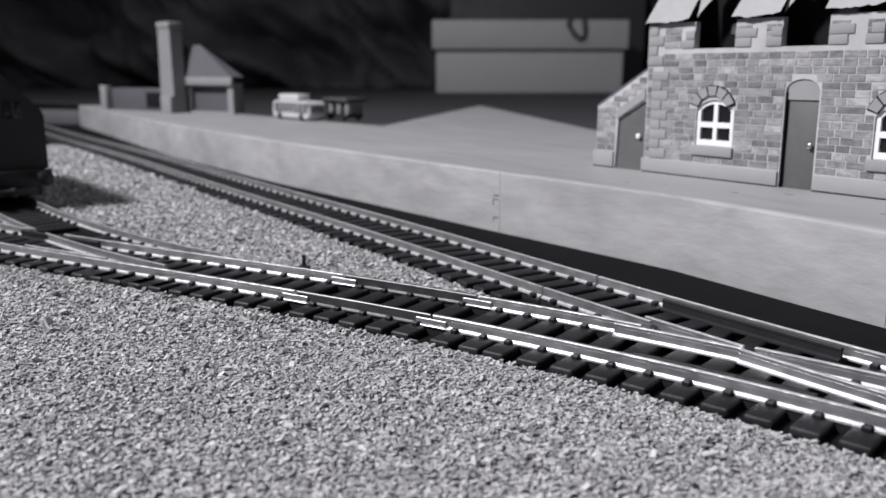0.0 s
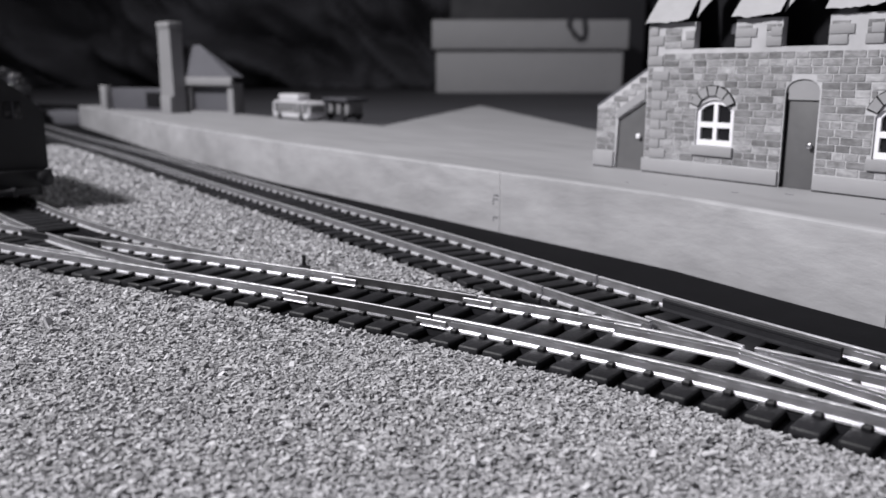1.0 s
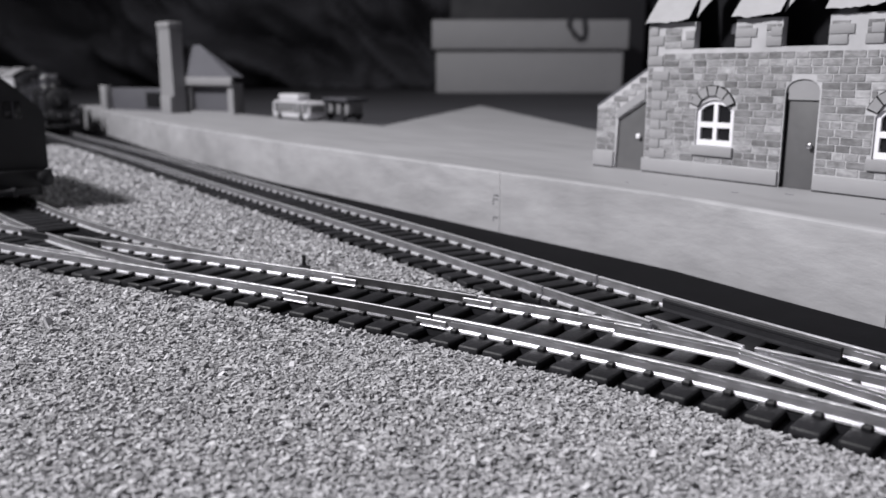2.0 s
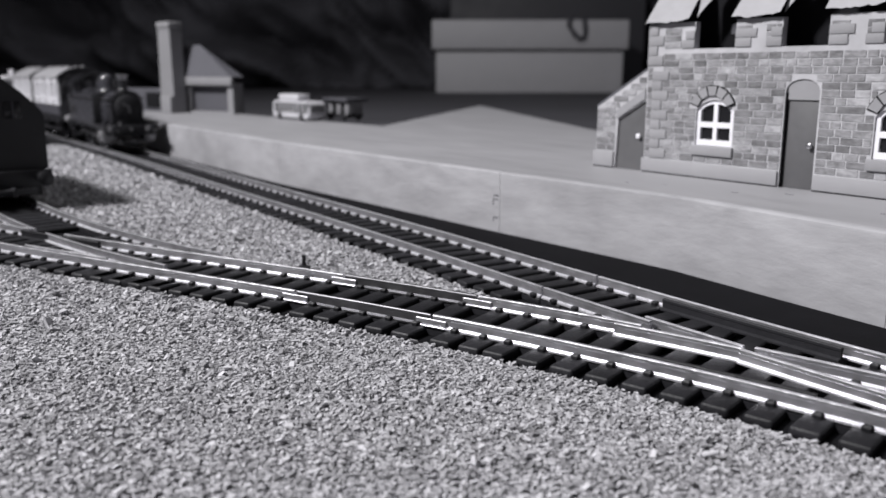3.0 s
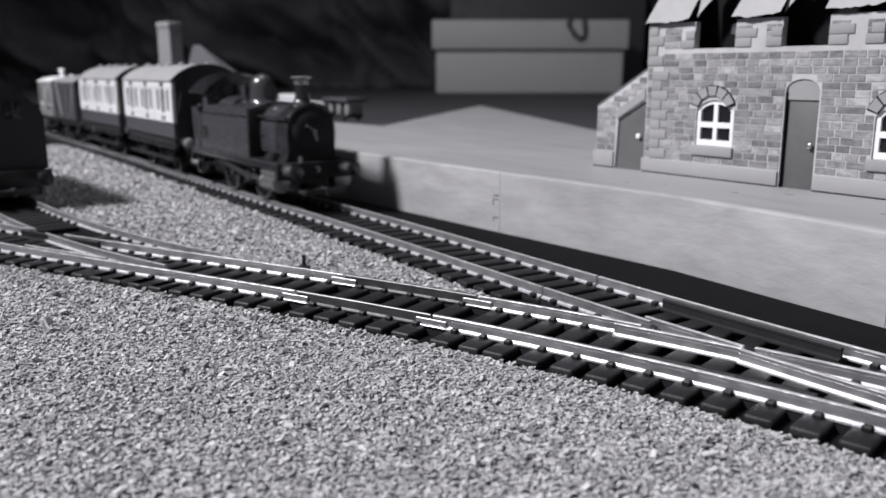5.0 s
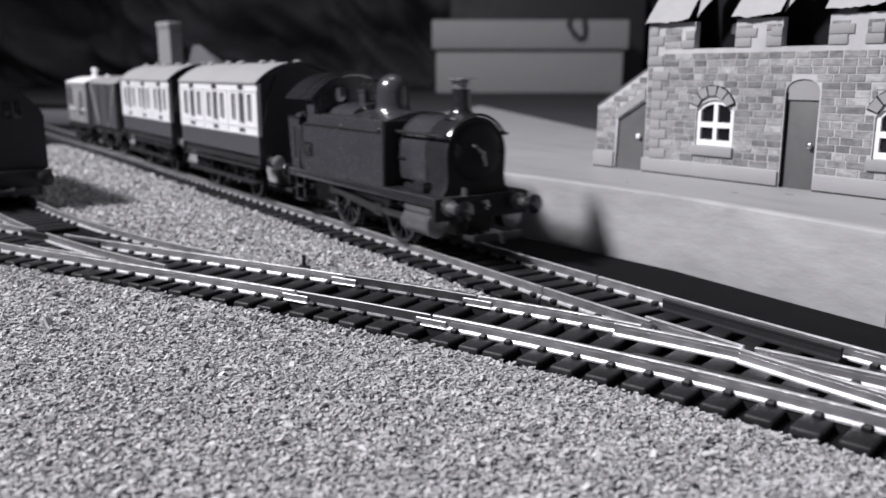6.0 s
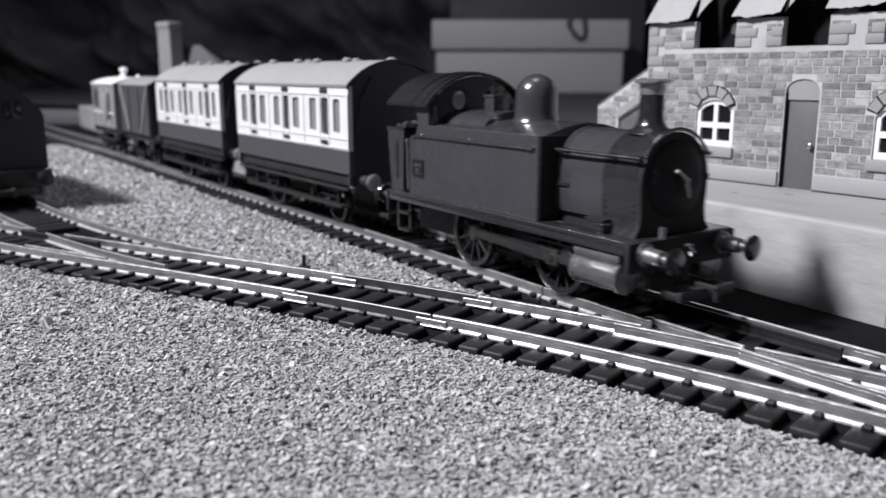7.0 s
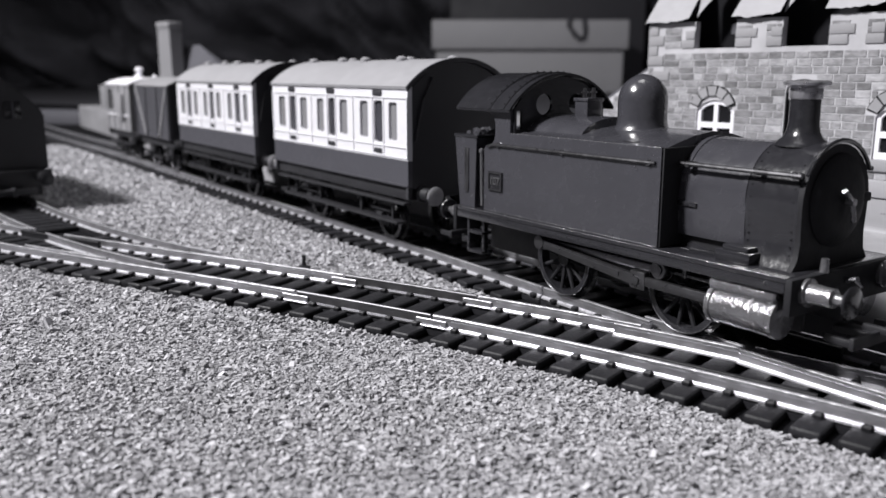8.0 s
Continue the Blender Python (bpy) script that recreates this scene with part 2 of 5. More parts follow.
# ---- the room and the table ----
def room():
    bm = mesh()
    box(bm, -2600, 2900, -1500, 3000, -40, 0)
    tagged(part("ground", bm, M_TABLE), "dark mottled cloth over the table top", "table top", kind="structure")
    for name, b in (("wall_west", (-2700, -2600, -1600, 3100, -800, 2100)), ("wall_east", (2900, 3000, -1600, 3100, -800, 2100)),
                    ("wall_south", (-2600, 2900, -1600, -1500, -800, 2100)), ("wall_north", (-2600, 2900, 3000, 3100, -800, 2100))):
        bm = mesh()
        box(bm, *b)
        tagged(part(name, bm, M_ROOMWALL), "plain dim painted room wall", "wall", kind="structure")
    bm = mesh()
    box(bm, -2700, 3000, -1600, 3100, 2100, 2160)
    tagged(part("ceiling", bm, M_ROOMWALL), "plain dim room ceiling", "ceiling", kind="structure")
    bm = mesh()
    box(bm, -2700, 3000, -1600, 3100, -860, -800)
    tagged(part("floor", bm, M_ROOMWALL), "plain room floor under the table", "floor", kind="structure")
    bm = mesh()
    slab(bm, [(-420, -60), (260, -60), (260, 420), (100, 470), (60, 500), (-30, 700), (-420, 1180), (-660, 1350), (-830, 1350), (-420, 760)], 0.0, 0.3, "xy")
    tagged(part("baseboard", bm, M_BOARD), "matt black layout baseboard under the tracks", "baseboard", kind="structure")


room()


def cloth(name, x0, x1, y, z0, z1, amp, label):
    """A hanging cloth with deep uneven folds."""
    bm = mesh()
    nx, nz = 260, 80
    grid = []
    for i in range(nx + 1):
        row = []
        for k in range(nz + 1):
            x, z = x0 + (x1 - x0) * i / nx, z0 + (z1 - z0) * k / nz
            d = noise.noise(Vector((x * 0.0034 + z * 0.004, z * 0.0055, 1.3))) * amp + abs(noise.noise(Vector((x * 0.012 + z * 0.010, z * 0.007, 7.1)))) * amp * 0.8
            row.append(bm.verts.new((x, y - d, z)))
        grid.append(row)
    for i in range(nx):
        for k in range(nz):
            bm.faces.new((grid[i][k], grid[i + 1][k], grid[i + 1][k + 1], grid[i][k + 1]))
    ext = bmesh.ops.extrude_face_region(bm, geom=bm.faces[:], use_keep_orig=True)
    bmesh.ops.translate(bm, vec=(0, 8, 0), verts=[g for g in ext["geom"] if isinstance(g, bmesh.types.BMVert)])
    return tagged(part(name, finish(bm, name, M_CLOTH, 180), None), label, "cloth", kind="structure")


cloth("backdrop", -2300, 2500, 2700, 0, 1500, 300, "black cloth hanging in loose folds behind the layout")


# ---- tracks ----
def rail(parent, line, mat, z0=1.9, name="rail", label=""):
    """A rail with foot, web and head along a line in the plan."""
    prof = [(-0.95, 0), (0.95, 0), (0.95, 0.3), (0.3, 0.58), (0.3, 1.66), (0.43, 1.8), (0.43, 2.27), (0.3, 2.4), (-0.3, 2.4), (-0.43, 2.27), (-0.43, 1.8), (-0.3, 1.66), (-0.3, 0.58), (-0.95, 0.3)]
    bm = mesh()
    rings = []
    for i, p in enumerate(line):
        t = (Vector(line[min(i + 1, len(line) - 1)]) - Vector(line[max(i - 1, 0)])).normalized()
        rings.append([bm.verts.new((p[0] - t.y * a, p[1] + t.x * a, z0 + b)) for a, b in prof])
    n = len(prof)
    for a, b in zip(rings, rings[1:]):
        for k in range(n):
            f = bm.faces.new((a[k], a[(k + 1) % n], b[(k + 1) % n], b[k]))
            f.material_index = 1 if k in (3, 4, 5, 9, 10, 11) else 2 if k in (6, 7, 8) else 0
    bm.faces.new(rings[0])
    bm.faces.new(rings[-1][::-1])
    ob = part(name, bm, mat, parent, label)
    ob.data.materials.append(M_WEB if mat is M_RAIL else mat)
    ob.data.materials.append(M_HEAD if mat is M_RAIL else mat)
    return ob


def cut(line, lo, hi, axis):
    """The stretch of a line between two values of x or y, ended exactly there."""
    out = []
    for p, q in zip(line, line[1:]):
        for e in (lo, hi):
            if (p[axis] - e) * (q[axis] - e) < 0:
                u = (e - p[axis]) / (q[axis] - p[axis])
                out.append((p[0] + (q[0] - p[0]) * u, p[1] + (q[1] - p[1]) * u))
        if lo <= q[axis] <= hi:
            out.append(q)
    return out


SLEEPERS = {}


def sleeper_mesh(length, feet):
    """A moulded sleeper with chairs at the given distances from its near end."""
    key = (round(length, 1), tuple(round(f, 1) for f in feet))
    if key not in SLEEPERS:
        bm = mesh()
        box(bm, -2.2, 2.2, 0, length, 0.1, 1.95, 0.65, 3)
        for f in feet:
            for sgn in (-1, 1):
                box(bm, -0.75, 0.75, f + sgn * 1.15 - 0.62, f + sgn * 1.15 + 0.62, 1.8, 2.75, 0.25, 1)
        SLEEPERS[key] = finish(bm, "sleeper", M_SLEEPER, 20)
    return SLEEPERS[key]


def sleepers(parent, line, stations, near_over=6.6, far_over=5.6, keep=lambda p: True, span=lambda p: 16.5):
    """Sleepers at given distances along a centre line, from one side of the track to the other."""
    rng = random.Random(5)
    pts = np.array(line)
    run = np.concatenate([[0], np.cumsum(np.hypot(*np.diff(pts, axis=0).T))])

    def spot(d):
        return Vector((np.interp(d, run, pts[:, 0]), np.interp(d, run, pts[:, 1])))
    for d in stations:
        p = spot(d)
        if not 7 < d < run[-1] - 7 or not keep(p):
            continue
        t = (spot(d + 6) - spot(d - 6)).normalized()
        n = Vector((-t.y, t.x))
        if n.y < 0:
            n = -n
        g = span(p)
        a = p - n * (8.25 + near_over)
        feet = [near_over, near_over + 16.5] + ([near_over + g] if g > 17.5 else [])
        length = near_over + g + far_over
        ob = part("sleeper", sleeper_mesh(round(length * 2) / 2, feet), None, parent)
        ob.matrix_basis = at(a.x, a.y, 0, math.degrees(math.atan2(n.y, n.x)) - 90 + rng.uniform(-0.6, 0.6))


def webs(parent, line, d, mat):
    """The thin moulded strip that joins the sleepers under a rail."""
    bm = mesh()
    pts = offset_line(line, d)
    for p, q in zip(pts[::2], pts[2::2]):
        pv, qv = Vector(p), Vector(q)
        t = (qv - pv).normalized()
        n = Vector((-t.y, t.x)) * 0.9
        vs = [bm.verts.new((c.x, c.y, z)) for c in (pv - n, pv + n, qv + n, qv - n) for z in (0.4, 1.5)]
        for f in ((0, 2, 4, 6), (1, 7, 5, 3), (0, 1, 3, 2), (4, 5, 7, 6), (2, 3, 5, 4), (0, 6, 7, 1)):
            bm.faces.new([vs[i] for i in f])
    return part("sleeper_web", bm, mat, parent)


def gap_to(line, p, n):
    """How far along n from p the line lies."""
    best = None
    for a, b in zip(line, line[1:]):
        da, db = Vector(a) - p, Vector(b) - p
        ca, cb = n.x * da.y - n.y * da.x, n.x * db.y - n.y * db.x
        if ca * cb <= 0 and ca != cb:
            q = da + (db - da) * (ca / (ca - cb))
            if best is None or abs(q.dot(n)) < abs(best):
                best = q.dot(n)
    return best


def build_tracks():
    # rails of the platform track; its near rail crosses the front track's far rail at the frog
    main_far, main_near = offset_line(MAIN, 8.25), offset_line(MAIN, -8.25)
    near_far, near_near = offset_line(NEAR, 8.25), offset_line(NEAR, -8.25)
    side_far, side_near = offset_line(SIDE, 8.25), offset_line(SIDE, -8.25)
    tm = thing("railway_track", at(0, 0), "nickel silver rails on black sleepers along the platform", "track", "tracks of the layout")
    rail(tm, cut(main_far, 181.6, 1320, 1), M_RAIL)
    rail(tm, cut(main_far, 20, 181.0, 1), M_RAIL)
    rail(tm, cut(main_near, 171.9, 1320, 1), M_RAIL)
    rail(tm, cut(main_near, 146.8, 171.4, 1), M_RAIL)
    rail(tm, cut(main_near, 30, 131.0, 1), M_RAIL)
    # guard rail beside the far rail, and the wing rails of the frog
    def shifted(line, d, lo, hi, ax):
        return offset_line(cut(line, lo, hi, ax), d)
    rail(tm, shifted(main_far, -2.0, 133, 164, 1), M_SLEEPER, 1.75, "guard_rail", "black plastic guard rail")
    rail(tm, shifted(main_near, 1.7, 131.5, 149, 1), M_RAIL, name="wing_rail")
    tn = thing("railway_track", at(0, 0), "front track of nickel silver rails with points and frogs", "track", "tracks of the layout")
    rail(tn, cut(near_near, -330, -31, 0), M_RAIL)
    rail(tn, cut(near_near, -30.4, -2.2, 0), M_RAIL_OLD, label="tarnished dark rail")
    rail(tn, cut(near_near, -1.7, 125, 0), M_RAIL)
    rail(tn, cut(near_far, -330, -121, 0), M_RAIL)
    rail(tn, cut(near_far, -107, -22.4, 0), M_RAIL)
    rail(tn, cut(near_far, -21.9, 7, 0), M_RAIL_OLD, label="tarnished dark rail")
    rail(tn, cut(near_far, 7.6, 36.0, 0), M_RAIL)
    rail(tn, cut(near_far, 52.0, 125, 0), M_RAIL)
    rail(tn, shifted(near_far, -1.8, 32.5, 51.0, 0), M_RAIL, name="wing_rail")
    rail(tn, shifted(near_near, 2.0, 30, 52, 0), M_SLEEPER, 1.75, "guard_rail", "black plastic guard rail")
    rail(tn, shifted(near_far, -2.0, -122, -92, 0), M_SLEEPER, 1.75, "guard_rail", "black plastic guard rail")
    rail(tn, shifted(near_near, 2.0, -112, -84, 0), M_RAIL, name="guard_rail")
    # folded metal fishplates where two rails meet
    def fishplate(parent, line, x):
        i = min(range(1, len(line) - 1), key=lambda k: abs(line[k][0] - x))
        t = Vector(line[i + 1]) - Vector(line[i - 1])
        y = line[i][1] + t.y / t.x * (x - line[i][0])
        bm = mesh()
        for d in (-0.75, 0.42):
            box(bm, -3.4, 3.4, d, d + 0.33, 2.3, 3.5, 0.1, 1)
        box(bm, -3.4, 3.4, -1.15, 1.15, 1.93, 2.32, 0.1, 1)
        part("fishplate", bm, M_WEB, parent, "dull folded metal fishplate", m=at(x, y, 0, math.degrees(math.atan2(t.y, t.x))))
    for line, x in ((near_near, -30.7), (near_near, -1.95), (near_far, -22.1), (near_far, 7.3)):
        fishplate(tn, line, x)
    # tie bar and its peg at the point blades
    bm = mesh()
    box(bm, -1.3, 1.3, 5, 31.0, 0.9, 2.0, 0.3)
    tube(bm, (0, 30, 1.5), (0, 30, 4.6), 0.55, 0.45, 10)
    part("tie_bar", bm, M_SLEEPER, tn, m=at(-50.5, 176.1, 0, -32))
    bm = mesh()
    box(bm, -13, 13, -2.6, 2.6, 0.3, 1.95, 0.3)
    part("point_motor_plate", bm, M_SLEEPER, tn, "flat black plate beside the points", m=at(-74, near_y(-74) - 13.5, 0, -30))
    ts = thing("railway_track", at(0, 0), "curved siding rails leaving the front track", "track", "tracks of the layout")
    rail(ts, cut(side_far, -330, -56, 0), M_RAIL)
    rail(ts, cut(side_near, -330, -119, 0), M_RAIL)
    rail(ts, cut(side_near, -113, -66, 0), M_RAIL)

    def reach(p):
        """The front track's timbers stretch to the branch where the two tracks part."""
        i = min(range(len(NEAR)), key=lambda k: (Vector(NEAR[k]) - p).length)
        t = (Vector(NEAR[min(i + 1, len(NEAR) - 1)]) - Vector(NEAR[i - 1])).normalized()
        n = Vector((-t.y, t.x))
        if p.x > 34:
            g = gap_to(main_far, p, n)
        elif -112 < p.x < -62:
            g = gap_to(side_far, p, n)
        else:
            g = None
        return max(16.5, g + 8.25) if g is not None and 0 < g < 40 else 16.5

    # the front track is laid in lengths: closer and wider steps where two lengths meet
    near_at = [349.3 - 6.5 * k for k in range(1, 53)][::-1] + [349.3, 355.9, 362.2, 371.1, 377.5, 383.9, 390.5, 396.8, 405.8, 412.1, 417.3, 424.3]
    near_at += [430.9 + 6.58 * k for k in range(22)]
    even = [6.5 * k for k in range(1, 262)]
    sleepers(tn, NEAR, near_at, span=reach, keep=lambda p: p.x < 115)
    sleepers(tm, MAIN, [d + 2.5 for d in even], keep=lambda p: p.y > 178)
    sleepers(tm, MAIN, [d + 2.5 for d in even], near_over=1.4, keep=lambda p: 150 < p.y <= 178)
    sleepers(ts, SIDE, even, keep=lambda p: p.x < -118)
    for d in (-8.25, 8.25):
        webs(tn, NEAR, d, M_SLEEPER)
        webs(tm, [p for p in MAIN if p[1] > 150], d, M_SLEEPER)
        webs(ts, [p for p in SIDE if p[0] < -70], d, M_SLEEPER)


build_tracks()


# ---- ballast: a sheet of stone chips around the tracks ----
def far_from(px, py, line):
    """Distance of many points from a line, and on which side of it they lie."""
    best = np.full(px.shape, 1e9)
    side = np.zeros(px.shape)
    pts = np.array(line)
    for a, b in zip(pts[:-1:3], pts[3::3]):
        d = b - a
        q = np.clip(((px - a[0]) * d[0] + (py - a[1]) * d[1]) / (d @ d), 0, 1)
        e = np.hypot(px - a[0] - q * d[0], py - a[1] - q * d[1])
        s = np.sign(d[0] * (py - a[1]) - d[1] * (px - a[0]))
        side = np.where(e < best, s, side)
        best = np.minimum(best, e)
    return best, side


def on_ballast(px, py, slack=0.0):
    dn, _ = far_from(px, py, NEAR)
    dm, sm = far_from(px, py, MAIN)
    ds, _ = far_from(px, py, SIDE)
    return (dn > 15.0 + slack) & (ds > 14.4 + slack) & (dm > 14.8 + slack) & (sm < 0)


def ballast():
    xs, ys = np.meshgrid(np.arange(-330, 150, 2.0), np.arange(-40, 560, 2.0), indexing="ij")
    ok = on_ballast(xs + 1, ys + 1, 0.8)
    bm = mesh()
    made = {}
    for i, k in zip(*np.nonzero(ok)):
        q = []
        for di, dk in ((0, 0), (1, 0), (1, 1), (0, 1)):
            key = (int(i) + di, int(k) + dk)
            if key not in made:
                made[key] = bm.verts.new((-330 + 2.0 * key[0], -40 + 2.0 * key[1], 0.42))
            q.append(made[key])
        bm.faces.new(q)
    # much darker than the chips: the shade of their gaps is in its colour
    tagged(part("ballast_sheet", bm, M_BED), "dark sheet that paints the shade between the stone chips", "ballast", kind="structure")

    rng = np.random.default_rng(4)
    # bands by distance: (near y, far y, chips per square unit, size)
    px, py, sz = [], [], []
    for y0, y1, dens, size in ((72, 150, 8.6, 0.295), (150, 240, 5.8, 0.345), (240, 340, 3.8, 0.42), (340, 560, 1.7, 0.6)):
        half = 0.56 * y1 + 8
        n = int(dens * 2 * half * (y1 - y0))
        x, y = rng.uniform(-half, half, n), rng.uniform(y0, y1, n)
        k = (np.abs(x) < 0.56 * y + 8) & on_ballast(x, y)
        px.append(x[k]), py.append(y[k]), sz.append(np.full(k.sum(), size))
    px, py, sz = np.concatenate(px), np.concatenate(py), np.concatenate(sz)
    n = len(px)
    sz = sz * rng.lognormal(0, 0.28, n)
    # each chip: a thin six-sided flake with skewed corners
    base = np.array([(x, y, z) for z in (-1, 1) for x, y in ((-1, -0.7), (0.9, -0.9), (1, 0.8), (-0.8, 0.9))], float)
    v = base[None] * (1 + rng.uniform(-0.4, 0.25, (n, 8, 3))) + rng.uniform(-0.2, 0.2, (n, 8, 3))
    v *= np.stack([rng.uniform(0.7, 1.25, n), rng.uniform(0.45, 0.8, n), rng.uniform(0.2, 0.46, n)], 1)[:, None, :]
    yaw, tip = rng.uniform(0, 2 * np.pi, n), rng.normal(0, 0.36, n)
    c, s = np.cos(tip)[:, None], np.sin(tip)[:, None]
    v = np.stack([v[..., 0] * c - v[..., 2] * s, v[..., 1], v[..., 0] * s + v[..., 2] * c], -1)
    c, s = np.cos(yaw)[:, None], np.sin(yaw)[:, None]
    v = np.stack([v[..., 0] * c - v[..., 1] * s, v[..., 0] * s + v[..., 1] * c, v[..., 2]], -1) * sz[:, None, None]
    v += np.stack([px, py, 0.42 + rng.uniform(0, 0.95, n) * sz / 0.7], 1)[:, None, :]
    tri = np.array([(4, 5, 6), (4, 6, 7), (0, 1, 5), (0, 5, 4), (1, 2, 6), (1, 6, 5), (2, 3, 7), (2, 7, 6), (3, 0, 4), (3, 4, 7)])
    faces = (tri[None] + 8 * np.arange(n)[:, None, None]).reshape(-1)
    me = bpy.data.meshes.new("ballast_chips")
    me.vertices.add(8 * n)
    me.vertices.foreach_set("co", (v * U).reshape(-1))
    me.loops.add(len(faces))
    me.loops.foreach_set("vertex_index", faces)
    me.polygons.add(10 * n)
    me.polygons.foreach_set("loop_start", np.arange(0, 30 * n, 3))
    me.update(calc_edges=True)
    me.shade_flat()
    me.materials.append(M_CHIP)
    tagged(new("ballast_chips", me), "loose pale grey granite ballast chips", "ballast", kind="stuff")


ballast()

# ---- the platform ----
PZ = 19.2
EDGE = [(-336, 777), (-160, 492), (-73, 370), (17.5, 254), (38.5, 228), (58, 203), (71.5, 179.5), (86, 155), (135, 85)]
PANELS = [(0, 1), (1, 2), (2, 3), (3, 7), (7, 8)]


def platform():
    ob = thing("platform", at(0, 0), "long station platform of grey painted card", "platform", kind="structure")
    back = [(240, 140), (150, 330), (81, 436), (34, 777), (-34, 478), (-55, 500), (-147, 615), (-215, 712), (-300, 810)]
    bm = mesh()
    inset = [(x, y) for x, y in offset_line(EDGE, 2.3)]
    slab(bm, inset + back, PZ - 1.2, PZ - 0.02, "xy")
    part("platform_top", bm, M_PLATTOP, ob, "smooth pale grey platform surface")
    # face panels: a rounded card edge drawn along each stretch, with a hair joint between two
    prof = [(2.32, 0.3), (0.0, 0.3), (0.0, PZ - 1.1), (0.12, PZ - 0.55), (0.5, PZ - 0.18), (1.1, PZ - 0.02), (2.32, PZ)]
    for i, k in PANELS:
        line = [Vector(p) for p in EDGE[i:k + 1]]
        line[0] += (line[1] - line[0]).normalized() * 0.07
        line[-1] += (line[-2] - line[-1]).normalized() * 0.07
        bm = mesh()
        rings = []
        for j, p in enumerate(line):
            t = (line[min(j + 1, len(line) - 1)] - line[max(j - 1, 0)]).normalized()
            rings.append([bm.verts.new((p.x - t.y * d, p.y + t.x * d, z)) for d, z in prof])
        n = len(prof)
        for p, q in zip(rings, rings[1:]):
            for j in range(n):
                bm.faces.new((p[j], p[(j + 1) % n], q[(j + 1) % n], q[j]))
        bm.faces.new(rings[0])
        bm.faces.new(rings[-1][::-1])
        part("face_panel", bm, M_PLAT, ob)
    bm = mesh()
    inner = [(-325, 775), (-155, 498), (-66, 376), (24, 260), (46, 234), (66, 209), (80, 186), (94, 166), (140, 98), (225, 145), (145, 322), (75, 425), (30, 700), (-34, 462), (-150, 600), (-300, 795)]
    slab(bm, inner, 0.3, PZ - 1.3, "xy")
    part("core", bm, M_DARK, ob)
    # nicks in the paint of the top
    for x, y, w, turn in ((74.0, 209.0, 1.6, -20), (86.5, 206.0, 2.2, -45), (60.0, 224.0, 0.9, 10), (95.0, 176.0, 1.8, -35), (51.0, 229.0, 1.2, -60)):
        part("paint_nick", box(mesh(), -w / 2, w / 2, -0.12, 0.12, PZ - 0.02, PZ + 0.05), M_HOUSEDARK, ob, "dark nick in the paint", m=at(x, y, 0, turn))
    # rubbed printing on the face beside one joint, too worn to read
    for dx, z, w, t in ((2.2, 11.5, 2.2, 0.35), (2.5, 10.4, 1.6, 0.3), (1.9, 8.8, 0.35, 2.2), (2.4, 4.6, 1.8, 0.3), (2.1, 3.4, 0.3, 1.6)):
        bm = mesh()
        box(bm, dx, dx + w, -0.06, 0.1, z, z + t)
        part("worn_mark", bm, M_HOUSEDARK, ob, "worn dark printing mark", m=at(17.5 - 5 * 0.615, 254 + 5 * 0.788, 0, -52.05))


platform()


# ---- wheels, buffers and couplings that the vehicles share ----
def wheel(parent, x, y, z, r, spokes, mat=M_UNDER, name="wheel"):
    """A flanged wheel with tyre, hub and spokes, on its axle line; it turns about its own y."""
    out = -1 if y < 0 else 1
    hub = part(name, lathe(mesh(), [(0.6, -0.9), (1.5, -0.9), (1.6, 0.9), (0.6, 0.9)], seg=16, axis="y"), mat, parent, m=at(x, y, z))
    bm = mesh()
    prof = [(r - 1.1, -1.0), (r + 0.0, -1.0), (r, 0.6), (r + 0.75, 0.75), (r + 0.75, 1.1), (r - 1.1, 1.1)]
    prof = [(a, -out * b) for a, b in prof]
    rings = []
    for i in range(40):
        c, s = math.cos(2 * math.pi * i / 40), math.sin(2 * math.pi * i / 40)
        rings.append([bm.verts.new((a * c, b, a * s)) for a, b in prof])
    for i in range(40):
        p, q = rings[i], rings[(i + 1) % 40]
        for k in range(len(prof)):
            bm.faces.new((p[k], p[(k + 1) % len(prof)], q[(k + 1) % len(prof)], q[k]))
    part("tyre", bm, M_LOCOBLK, hub)
    # bright ring added for the glint along the tyre's edge
    rim = [((r - 0.12) * math.cos(2 * math.pi * i / 48), out * 1.02, (r - 0.12) * math.sin(2 * math.pi * i / 48)) for i in range(49)]
    part("tyre_edge", sweep(mesh(), rim, 0.14, 6), M_TYRE, hub, "thin bright ring painting the glint on the tyre edge")
    # spokes darkened by colour for the shade under the vehicle
    bm = mesh()
    for i in range(spokes):
        a = 2 * math.pi * i / spokes
        tube(bm, (1.3 * math.cos(a), 0, 1.3 * math.sin(a)), ((r - 0.9) * math.cos(a), 0, (r - 0.9) * math.sin(a)), 0.5, 0.38, 8)
    part("spokes", bm, M_MATTSHADE, hub)
    return hub


def buffer(parent, x, y, z, facing, length, mat_head, head_r=2.6, mat=M_UNDER):
    ob = part("buffer", lathe(mesh(), [(2.2, 0), (2.2, 0.6), (1.6, 0.8), (1.45, length * 0.6), (0.8, length * 0.62), (0.8, length - 0.5)], seg=20, axis="x"), mat, parent)
    ob.matrix_basis = at(x, y, z, 0 if facing > 0 else 180)
    part("buffer_head", lathe(mesh(), [(0.6, length - 0.8), (head_r * 0.92, length - 0.6), (head_r, length - 0.2), (head_r * 0.8, length + 0.1), (0.1, length + 0.3)], seg=24, axis="x"), mat_head, ob)
    return ob


